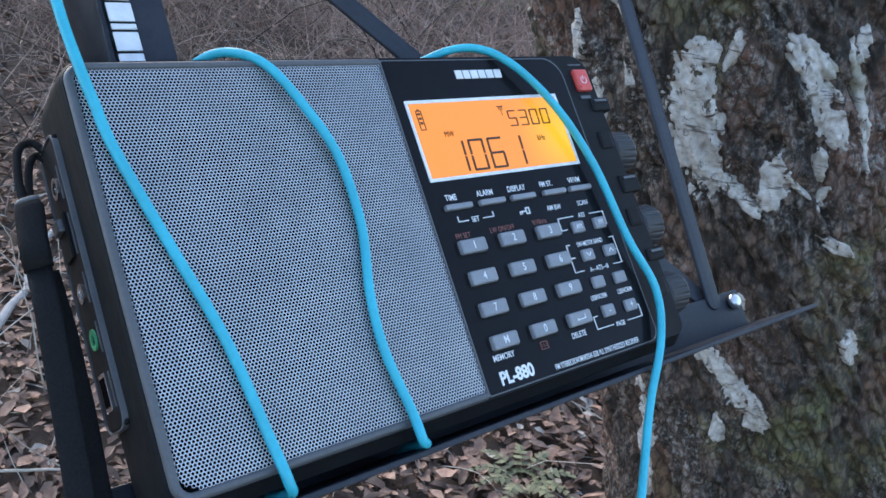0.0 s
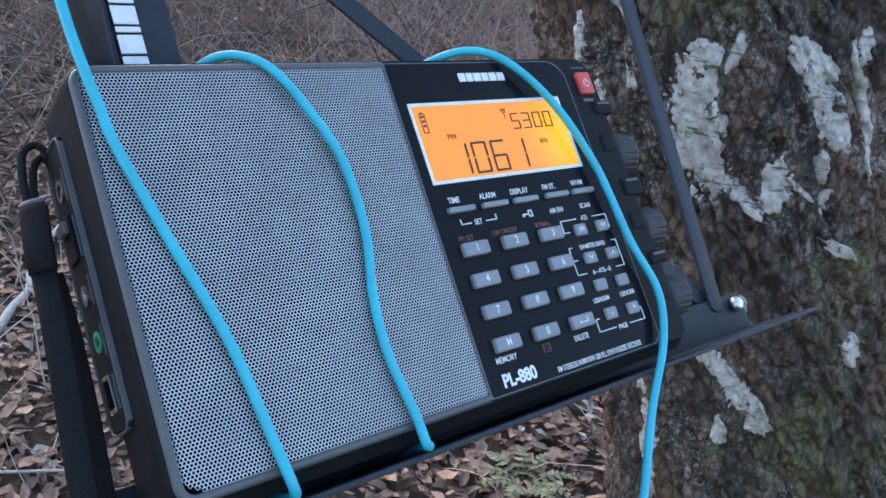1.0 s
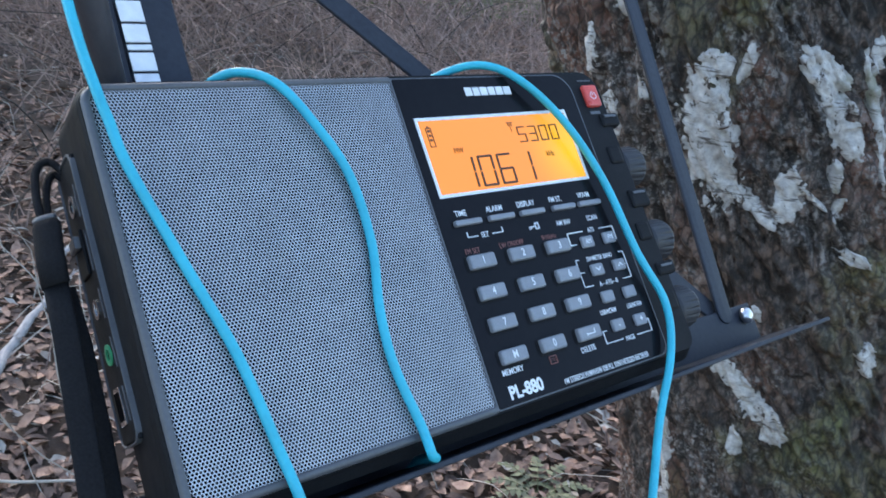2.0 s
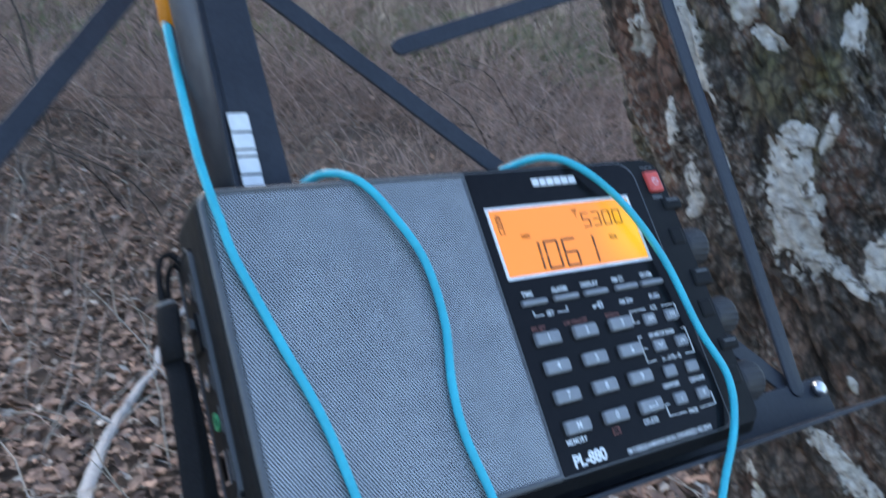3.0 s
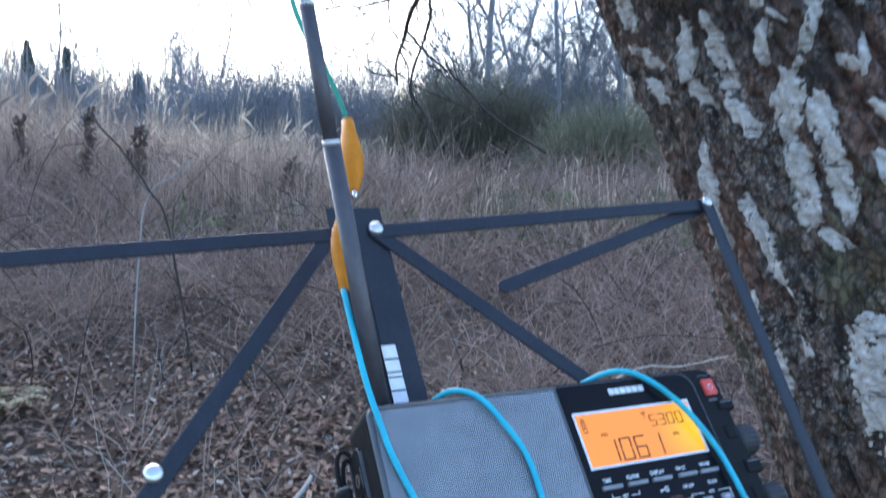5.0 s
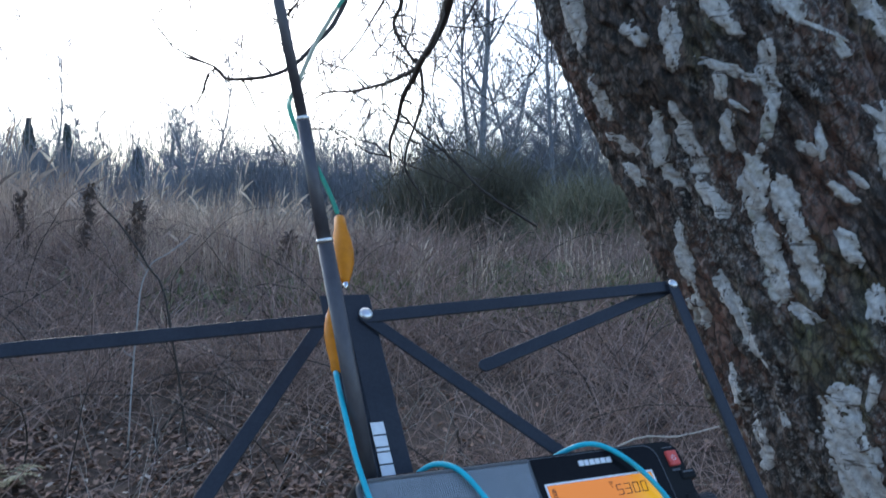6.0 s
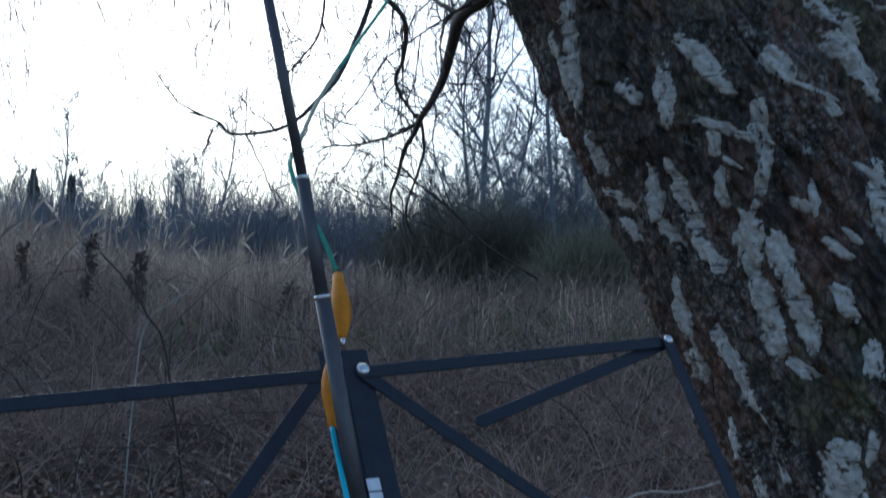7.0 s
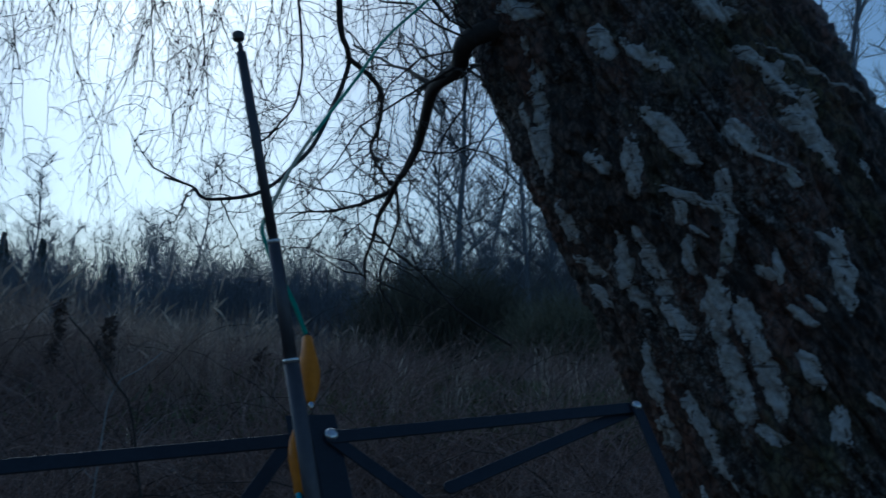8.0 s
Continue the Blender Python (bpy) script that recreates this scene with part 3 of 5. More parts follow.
def make_stand():
    s = thing("music_stand", DESK, "folding music stand of dark blue-grey metal strips, holding the radio", "music stand")
    # upright channel with a groove down its length
    prof = [(0.0142, 0.0), (0.0142, -0.0012), (0.0205, -0.0016), (0.0215, -0.0004), (0.0238, -0.0004), (0.0248, -0.0016), (0.0262, -0.0016), (0.0268, -0.0008), (0.0276, -0.0008), (0.0282, -0.0016), (0.0452, -0.0014), (0.0458, -0.0008), (0.0458, 0.0)]
    rings = []
    for z, y in ((-0.008, 0.0345), (0.115, 0.0335), (0.2425, 0.0295), (0.2437, 0.0295)):
        rings.append([(x, y + o, z) for x, o in prof])
    part("upright", loft(rings), M_STAND, s, "grooved upright channel")
    # brand mark down the upright as plain white blocks
    z = 0.1255
    for i, w in enumerate((0.0075, 0.0072, 0.0027, 0.0072, 0.0082)):
        part("brand_block", block(0.0268, 0.0345, 0.0298 - 0.03 * (z - 0.125), 0.0305 - 0.03 * (z - 0.125), z, z + w - 0.0008, 0.0002, 1), M_PRINT, s)
        z += w
    Y = 0.0272
    strip("desk_strip", s, 0.018, 0.2272, -0.21, 0.2135, 0.0088, Y + 0.0035, Y + 0.004)
    strip("desk_strip", s, 0.012, 0.224, -0.166, 0.0012, 0.0085, Y + 0.0045, Y + 0.009)
    strip("desk_strip", s, 0.0395, 0.2262, 0.272, 0.2378, 0.0088, Y + 0.0005, 0.021)
    strip("desk_strip", s, 0.0395, 0.2262, 0.2615, 0.004, 0.0088, Y + 0.001, 0.034)
    strip("desk_strip", s, 0.272, 0.2378, 0.1095, 0.1895, 0.0085, 0.024, 0.032)
    strip("desk_strip", s, 0.272, 0.2378, 0.2585, 0.008, 0.009, 0.0185, 0.031)
    rivet(s, 0.0395, 0.0262, 0.2281)
    rivet(s, 0.018, 0.0268, 0.2272, 0.0035)
    rivet(s, 0.272, 0.0172, 0.2376, 0.0036)
    rivet(s, -0.0856, 0.0312, 0.1076)
    rivet(s, 0.2715, 0.0285, 0.0045, 0.0036)
    # ledge that the radio stands on
    part("ledge_bar", block(-0.215, 0.2785, 0.0302, 0.0345, -0.0085, 0.0098, 0.0006), M_STAND, s, "bar along the foot of the desk")
    part("ledge_plate", block(-0.232, 0.2845, -0.0012, 0.0345, -0.0086, -0.0069, 0.0004), M_STAND, s, "thin ledge under the radio")
    # pole and feet below the desk
    inv = DESK.inverted()
    top, foot = Vector((0.03, 0.037, 0.06)), inv @ Vector((0.0, 0.27, 0.0))
    knee = inv @ Vector((0.0, 0.27, 0.85))
    tube("pole", [top, knee, knee.lerp(foot, 0.92)], 0.009, M_STAND, s, 14)
    for a in (20, 140, 260):
        q = inv @ Vector((0.42 * math.cos(radians(a)), 0.27 + 0.42 * math.sin(radians(a)), 0.012))
        hub = inv @ Vector((0, 0.27, 0.32))
        tube("leg", [hub, hub.lerp(q, 0.5), q], 0.006, M_STAND, s, 10)
    return s


make_stand()


# ---- cables, clips and strap ----
def on_desk(name, label, category, group=""):
    return thing(name, DESK, label, category, group)


wire = on_desk("blue_cable", "bright blue thin cable wound round the radio", "cable")
R_W = 0.00145
loops = [
    (0.0037, 0.001, 0.1745), (0.003, -0.001, 0.148), (0.0028, -0.003, 0.1245), (0.0036, -0.0045, 0.1085), (0.0049, -0.0038, 0.1007), (0.0068, -0.0034, 0.0883), (0.0141, -0.003, 0.0619),
    (0.0215, -0.003, 0.0354), (0.0256, -0.0033, 0.0084), (0.0268, -0.0042, -0.0025), (0.029, 0.0015, -0.0055), (0.0305, 0.016, -0.0053), (0.032, 0.0365, -0.004), (0.034, 0.0375, 0.05), (0.0355, 0.0375, 0.1),
    (0.0375, 0.029, 0.1165), (0.042, 0.014, 0.1196), (0.0479, 0.004, 0.1181), (0.0551, -0.003, 0.1102), (0.0628, -0.0042, 0.0959), (0.0692, -0.0035, 0.0797), (0.0699, -0.003, 0.0586),
    (0.0658, -0.003, 0.0388), (0.0648, -0.003, 0.0225), (0.0672, -0.0035, 0.004), (0.0672, -0.0044, -0.004), (0.0715, 0.0015, -0.0055),
    (0.076, 0.016, -0.0053), (0.08, 0.0365, -0.004), (0.095, 0.0375, 0.05), (0.11, 0.0375, 0.1), (0.118, 0.028, 0.1165), (0.1275, 0.012, 0.1194), (0.1392, 0.002, 0.1182)]
loops2 = [
    (0.1392, 0.002, 0.1182), (0.1495, -0.004, 0.1093), (0.1635, -0.0048, 0.0917), (0.173, -0.0045, 0.0676), (0.1766, -0.0045, 0.0385), (0.1815, -0.0045, 0.0182), (0.1753, -0.004, 0.0005),
    (0.1584, -0.0035, -0.0195), (0.1407, -0.003, -0.0444), (0.11, 0.0, -0.09), (0.06, 0.02, -0.18)]
tube("sheath", smooth_line(loops + loops2[1:], 7), R_W, M_BLUE, wire, 12)


def crocodile_clip(label, tail, jaw, wide):
    """A vinyl boot that swells in the middle, with steel jaws showing at one end."""
    c = on_desk("crocodile_clip", label, "clip", "clips on the aerial")
    a, b = Vector(tail), Vector(jaw)
    d = b - a
    pts = [a + d * t for t in (0.0, 0.02, 0.18, 0.36, 0.55, 0.72, 0.86, 0.95, 1.0)]
    tube("boot", pts, [wide * k for k in (0.4, 0.52, 0.6, 0.86, 1.0, 0.92, 0.66, 0.42, 0.3)], M_YELLOW, c, 16)
    tube("jaw", [b - d * 0.05, b + d * 0.03, b + d * 0.09], [wide * 0.22, wide * 0.25, wide * 0.12], M_CHROME, c, 8)
    n = d.normalized()
    tube("sleeve", [a - n * 0.004, a - n * 0.001, a + n * 0.002], [wide * 0.3, wide * 0.36, wide * 0.3], M_RUBBER, c, 10)


crocodile_clip("yellow vinyl crocodile clip on the blue cable, gripping the aerial", (0.0045, 0.002, 0.1745), (0.008, -0.004, 0.213), 0.0052)
crocodile_clip("yellow vinyl crocodile clip on the green wire, gripping the aerial", (0.0182, -0.022, 0.2624), (0.0111, -0.0245, 0.2139), 0.0062)
gw = on_desk("green_wire", "green and pale twisted wire running up from a clip", "wire")
g1 = smooth_line([(0.0182, -0.022, 0.2624), (0.012, -0.028, 0.285), (0.0016, -0.034, 0.315), (-0.0006, -0.034, 0.34), (0.0035, -0.028, 0.356)], 6)
g2 = smooth_line([(0.0035, -0.028, 0.356), (0.0092, -0.03, 0.3664), (0.0294, -0.03, 0.4109), (0.0535, -0.03, 0.4554)], 6)
g3 = smooth_line([(0.0535, -0.03, 0.4554), (0.085, -0.03, 0.508), (0.1134, -0.03, 0.5555), (0.1517, -0.03, 0.6226), (0.2003, -0.03, 0.6918), (0.27, -0.03, 0.78), (0.33, 0.02, 0.86)], 6)
tube("sheath", g1, 0.0015, M_GREENWIRE, gw, 8, "green sheath")
tube("sheath", g2, 0.0015, M_PALEWIRE, gw, 8, "pale sheath")
tube("sheath", g3, 0.0015, M_GREENWIRE, gw, 8, "green sheath")

strap = on_desk("wrist_strap", "black wrist strap with a stitched sleeve, hanging from the radio", "strap")
tube("cord", smooth_line([(-0.0008, 0.0245, 0.0985), (-0.004, 0.026, 0.1035), (-0.0078, 0.026, 0.1015), (-0.0098, 0.024, 0.093), (-0.0103, 0.022, 0.083)], 6), 0.0011, M_STRAP, strap, 8)
tube("cord", smooth_line([(-0.0008, 0.0265, 0.0975), (-0.003, 0.028, 0.1005), (-0.0055, 0.027, 0.098), (-0.0075, 0.025, 0.091), (-0.0088, 0.022, 0.083)], 6), 0.0011, M_STRAP, strap, 8)


def band(name, pts, wide, thick, material, label=""):
    rings = []
    for i, p in enumerate(pts):
        p = Vector(p)
        w = wide[i]
        rings.append([(p.x + a * w / 2, p.y + b * thick / 2 - a * w * 0.25, p.z) for a, b in [(math.copysign(abs(math.cos(q)) ** 0.7, math.cos(q)), math.sin(q)) for q in [2 * math.pi * k / 16 for k in range(16)]]])
    return part(name, loft(rings), material, strap, label, True)


band("sleeve", [(-0.0098, 0.021, 0.0845), (-0.0098, 0.0205, 0.083), (-0.0108, 0.02, 0.074), (-0.0112, 0.019, 0.0665)], [0.0056, 0.0066, 0.0066, 0.0064], 0.0056, M_STRAP, "black sleeve with a pale rim")
band("sleeve_rim", [(-0.0097, 0.021, 0.0858), (-0.0098, 0.021, 0.0846)], [0.0054, 0.0058], 0.005, M_BEZEL)
band("strap_band", [(-0.0112, 0.019, 0.067), (-0.0116, 0.0185, 0.055), (-0.0125, 0.018, 0.04), (-0.0138, 0.018, 0.02), (-0.0152, 0.018, 0.0), (-0.0165, 0.018, -0.03)], [0.0056, 0.0058, 0.006, 0.006, 0.006, 0.006], 0.0018, M_STRAP)
band("strap_band", [(-0.0085, 0.022, 0.066), (-0.0075, 0.0235, 0.05), (-0.0078, 0.024, 0.03), (-0.0088, 0.024, 0.01), (-0.0105, 0.023, -0.03)], [0.0046, 0.0048, 0.005, 0.005, 0.005], 0.0018, M_STRAP)


# ---- the ground ----
def smoothstep(a, b, x):
    t = min(1.0, max(0.0, (x - a) / (b - a)))
    return t * t * (3 - 2 * t)


def height(x, y):
    """A rough bank that rises away from the stand, higher towards one side."""
    side = 1 - smoothstep(-5.0, 4.0, x)
    far = 0.32 * smoothstep(0.6, 4.5, y) + 0.68 * smoothstep(2.2, 10.0, y)
    z = far * (0.95 + 0.3 * side)
    z += 0.10 * noise.noise((x * 0.35, y * 0.35, 3.1)) * smoothstep(0.8, 4, abs(y) + abs(x) * 0.5)
    z += 0.025 * noise.noise((x * 2.1, y * 2.1, 0.4))
    return z


def make_ground():
    def axis(n, reach):
        return [math.copysign(abs(t) ** 3.2 * reach + abs(t) * 6, t) for t in np.linspace(-1, 1, n)]
    xs, ys = axis(150, 900), [y + 2 for y in axis(150, 900)]
    v = [(x, y, height(x, y)) for y in ys for x in xs]
    k = len(xs)
    f = [(j * k + i, j * k + i + 1, (j + 1) * k + i + 1, (j + 1) * k + i) for j in range(len(ys) - 1) for i in range(k - 1)]
    tagged(raw("ground", v, f, M_SOIL, None, True), "dark leaf mould rising to a rough bank", "ground", kind="structure")


make_ground()
rnd = random.Random(7)


def litter(name, count, material, label, spread, lo, hi):
    """Curled dead leaves lying on the ground, denser near the stand."""
    v, f = [], []
    for _ in range(count):
        y = 0.1 + (rnd.random() ** 1.5) * spread
        x = rnd.uniform(-1, 1) * (0.7 + 0.62 * y) - 0.12 * y
        if rnd.random() < 0.38:
            x, y = rnd.gauss(0, 3.0), rnd.gauss(1.0, 2.6)
        if y > 2.2 + 1.7 * (1 - smoothstep(-0.6, 0.5, x)) + rnd.uniform(-0.3, 0.5) and rnd.random() < 0.85:
            continue
        s = rnd.uniform(lo, hi)
        a, tilt, curl = rnd.uniform(0, 6.28), rnd.uniform(-0.5, 0.5), rnd.uniform(0.1, 0.5)
        c, sn = math.cos(a), math.sin(a)
        z0 = height(x, y) + rnd.uniform(0.004, 0.03)
        b = len(v)
        fold, fat = rnd.uniform(-0.3, 0.6), rnd.uniform(0.3, 0.62)
        for px, py, pz in ((-1, 0, fold * 0.4), (-0.35, -1, curl), (-0.3, 0, 0.02), (-0.35, 1, curl), (0.45, -0.85, curl * 0.8), (0.4, 0, 0), (0.45, 0.85, curl), (1, 0.05, fold)):
            px, py = (px + rnd.uniform(-0.22, 0.22)) * s * 0.5, (py * fat + rnd.uniform(-0.12, 0.12)) * s * 0.5
            pz = (pz + rnd.uniform(-0.1, 0.15)) * s * 0.5 + px * tilt
            v.append((x + px * c - py * sn, y + px * sn + py * c, z0 + pz))
        f += [(b, b + 1, b + 2), (b, b + 2, b + 3), (b + 1, b + 4, b + 5, b + 2), (b + 2, b + 5, b + 6, b + 3), (b + 4, b + 7, b + 5), (b + 5, b + 7, b + 6)]
    tagged(raw(name, v, f, material, None, True), label, "leaf litter", kind="stuff")


litter("leaf_litter", 48000, M_LEAF, "brown and russet dead leaves scattered on the ground", 4.6, 0.022, 0.06)
litter("pale_leaf_litter", 4200, M_PALELEAF, "pale upturned dead leaves among the brown ones", 6.0, 0.02, 0.05)


def arching(v, f, x, y, length, rise, lean, r, seg=7, sides=3):
    """One thin dead stem that arches over."""
    a = rnd.uniform(0, 6.28)
    p = Vector((x, y, height(x, y) - 0.01))
    d = Vector((math.cos(a) * lean, math.sin(a) * lean, rise)).normalized()
    pts = [p.copy()]
    for i in range(seg):
        p = p + d * length / seg
        d = (d + Vector((rnd.uniform(-0.25, 0.25), rnd.uniform(-0.25, 0.25), rnd.uniform(-0.42, 0.1)))).normalized()
        p.z = max(p.z, height(p.x, p.y) + 0.005)
        pts.append(p.copy())
    add_tube(v, f, pts, [r * (1 - 0.75 * i / seg) for i in range(seg + 1)], sides)


def brambles():
    v, f = [], []
    for _ in range(30000):
        y = 1.7 + rnd.random() ** 0.85 * 7.9
        x = rnd.uniform(-1, 1) * (0.8 + 0.62 * y) - 0.1 * y
        if rnd.random() < 0.3:
            x = rnd.gauss(0, 6.0)
        if y < 3.6 - 1.4 * smoothstep(-0.3, 0.6, x) and rnd.random() < 0.85:
            continue
        near = smoothstep(1.6, 5, y)
        thick = noise.noise((x * 0.9, y * 0.9, 6)) + 0.4 * noise.noise((x * 2.7, y * 2.7, 1))
        if thick < -0.12 and rnd.random() < 0.75:
            continue
        arching(v, f, x, y, rnd.uniform(0.25, 0.5 + 0.6 * near) * (0.85 + 0.5 * thick), rnd.uniform(0.3, 1.2), rnd.uniform(0.3, 1.0), rnd.uniform(0.0012, 0.0026) * (1 + 0.13 * y), 5)
    tagged(raw("dead_brambles", v, f, M_STEM), "tangle of thin dead brown bramble stems", "brambles", kind="stuff")
    v, f = [], []
    for _ in range(260):
        y = 2.6 + rnd.random() * 6
        x = rnd.uniform(-1, 1) * (0.6 + 0.6 * y)
        arching(v, f, x, y, rnd.uniform(0.7, 1.5), rnd.uniform(0.5, 1.2), rnd.uniform(0.3, 1.0), rnd.uniform(0.0025, 0.0055), 10, 4)
    tagged(raw("bramble_canes", v, f, M_TWIG), "dark arching bramble canes over the tangle", "brambles", kind="stuff")
    v, f = [], []
    for _ in range(700):
        y = 1.3 + rnd.random() * 6
        x = rnd.uniform(-1, 1) * (0.6 + 0.6 * y)
        arching(v, f, x, y, rnd.uniform(0.2, 0.6), rnd.uniform(0.1, 1.0), rnd.uniform(0.2, 1.0), rnd.uniform(0.0014, 0.003), 5)
    tagged(raw("pale_stalks", v, f, M_PALELEAF), "pale dry stalks standing in the brambles", "stalks", kind="stuff")
    v, f = [], []
    for _ in range(3500):
        y = 2.8 + rnd.random() * 6.2
        x = rnd.uniform(-1, 1) * (0.8 + 0.62 * y)
        s = rnd.uniform(0.007, 0.018)
        p = Vector((x, y, height(x, y) + abs(rnd.gauss(0, 0.17))))
        u = Vector((rnd.uniform(-1, 1), rnd.uniform(-1, 1), rnd.uniform(-1, 1))).normalized() * s
        w = u.orthogonal().normalized() * s * 0.6
        b = len(v)
        v += [tuple(p - u), tuple(p + w), tuple(p + u), tuple(p - w)]
        f.append((b, b + 1, b + 2, b + 3))
    tagged(raw("hanging_dead_leaves", v, f, M_LEAF), "withered leaves caught in the brambles", "dead leaves", kind="stuff")


brambles()


def blade(v, f, x, y, h, lean, w, plume):
    """A stalk that bends over; some carry a feathery head."""
    z, a = height(x, y) - 0.02, rnd.uniform(0, 6.28)
    dx, dy = math.cos(a) * lean * h, math.sin(a) * lean * h
    b = len(v)
    v += [(x - w, y, z), (x + w, y, z), (x - w * 0.7 + dx * 0.3, y + dy * 0.3, z + h * 0.6), (x + w * 0.7 + dx * 0.3, y + dy * 0.3, z + h * 0.6), (x + dx, y + dy, z + h)]
    f += [(b, b + 1, b + 3, b + 2), (b + 2, b + 3, b + 4)]
    if plume:
        b, q = len(v), w * rnd.uniform(0.5, 0.9)
        lo, mid, hi = 0.8, 0.9, 1.06
        v += [(x + dx * 0.55, y + dy * 0.55, z + h * lo), (x + dx * 0.75 + q, y + dy * 0.75, z + h * mid), (x + dx * 1.1, y + dy * 1.1, z + h * hi), (x + dx * 0.75 - q, y + dy * 0.75 + q * 0.4, z + h * (mid + 0.06))]
        f.append((b, b + 1, b + 2, b + 3))


def grass():
    for name, count, mat, label, seed, lo, hi in (("dry_grass", 1500, M_GRASS, "tall dry tan grass on the bank", 8.0, 8.4, 12.0), ("brown_grass", 1300, M_DULLGRASS, "dull brown grass and weeds below the tan grass", 21.0, 6.6, 10.0)):
        v, f = [], []
        for _ in range(count):
            y = lo + rnd.random() ** 1.3 * hi
            x = rnd.uniform(-1, 1) * (1.0 + 0.66 * y)
            left = 1 - smoothstep(-2.6, 0.4, x)
            patch = noise.noise((x * 0.55, y * 0.4, seed)) + 0.5 * noise.noise((x * 1.7, y * 1.2, seed))
            if rnd.random() > 0.05 + 0.95 * left or patch < -0.12:
                continue
            tall = rnd.uniform(0.25, 0.62) * (0.75 + 0.3 * left + 0.45 * (1 - smoothstep(-6.0, -2.5, x))) * (0.85 + 0.9 * max(0.0, patch))
            if rnd.random() < 0.12:
                tall *= 1.2
            wide, lean = 0.14, 0.6
            if rnd.random() < 0.22:
                wide, lean, tall = 0.045, 0.16, tall * 1.45
            for _ in range(36):
                blade(v, f, x + rnd.gauss(0, wide), y + rnd.gauss(0, wide), tall * rnd.uniform(0.5, 1.1), rnd.uniform(0.02, lean), rnd.uniform(0.0012, 0.0034), rnd.random() < 0.2)
        tagged(raw(name, v, f, mat), label, "grass", kind="stuff")
    # a few tan tufts in front of the thicket
    v, f = [], []
    for _ in range(26):
        x, y = rnd.uniform(-0.3, 3.2), rnd.uniform(6.2, 8.6)
        tall = rnd.uniform(0.3, 0.62)
        for _ in range(22):
            blade(v, f, x + rnd.gauss(0, 0.05), y + rnd.gauss(0, 0.05), tall * rnd.uniform(0.6, 1.1), rnd.uniform(0.02, 0.3), rnd.uniform(0.0015, 0.004), rnd.random() < 0.5)
    tagged(raw("grass_tufts", v, f, M_GRASS), "pale tan grass tufts before the thicket", "grass", kind="stuff")
    v, f = [], []
    for _ in range(11000):
        y = 5.6 + rnd.random() * 3.0
        x = 0.6 + rnd.gauss(0.12 * y, 1.7)
        h = rnd.uniform(0.03, 0.13)
        z = height(x, y) + rnd.random() * (0.14 + 0.3 * max(0.0, noise.noise((x * 1.1, y * 1.1, 14))))
        a, w = rnd.uniform(0, 6.28), rnd.uniform(0.006, 0.02)
        b = len(v)
        v += [(x - w, y, z), (x + w, y, z), (x + math.cos(a) * h * 0.5, y + math.sin(a) * h * 0.5, z + h)]
        f.append((b, b + 1, b + 2))
    tagged(raw("green_undergrowth", v, f, M_GREENERY), "low dull green undergrowth below the grass", "undergrowth", kind="stuff")


grass()


# ---- the near tree ----
A0, AD = Vector((0.4998, 0.6667, 1.3)), Vector((-0.40744532, 0.00221914, 0.91322691))
AX, AY = Vector((0.91322916, 0.0, 0.40744632)), Vector((0.0009, 1.0, -0.00203))


def trunk_axis(h):
    p = A0 + AD * h
    if h < -0.5:
        p = p + Vector((-0.32 * (h + 0.5) ** 2, 0, 0))
    if h > 1.0:
        p = p + Vector((0.1 * (h - 1.0) ** 2, 0, 0))
    return p


def trunk_radius(h):
    return max(0.03, 0.2113 - 0.0528 * h + (0.05 * (max(0, -h - 0.9)) ** 2))


def trunk_lumps(h, a, plain=False):
    """Long ridges and furrows, leaning with the grain, and coarse lumps."""
    c, s = math.cos(a), math.sin(a)
    twist = a + h * 0.9
    c2, s2 = math.cos(twist), math.sin(twist)
    bend = 0.25 * noise.noise((c * 3, s * 3, h * 6 + 2))
    ridge = 1 - abs(noise.noise((c2 * 4.4 + bend, s2 * 4.4, h * 4.5 + bend)) * 2.2)
    fine = 1 - abs(noise.noise((c2 * 12 + bend, s2 * 12, h * 17 + 5)) * 2.2)
    chip = noise.cell((c2 * 22 + bend * 4, s2 * 22, h * 36 + 3 * bend))
    lump = noise.noise((c * 1.6, s * 1.6, h * 3.0 + 9)) + 2.7 * smoothstep(0.13, 0.4, h) * max(0.0, -c) ** 1.5
    if plain:
        return -0.011 * max(0.0, ridge - 0.45) - 0.003 * max(0.0, fine - 0.5) + 0.012 * lump + 0.0022
    rough = noise.noise((c2 * 40, s2 * 40, h * 70))
    return -0.018 * max(0.0, ridge - 0.45) - 0.01 * max(0.0, fine - 0.5) + 0.004 * chip + 0.012 * lump + 0.0045 * rough


def on_trunk(h, a, lift=0.0, lumps=True):
    r = trunk_radius(h) + (trunk_lumps(h, a) if lumps else 0) + lift
    return trunk_axis(h) + (AX * math.cos(a) + AY * math.sin(a)) * r


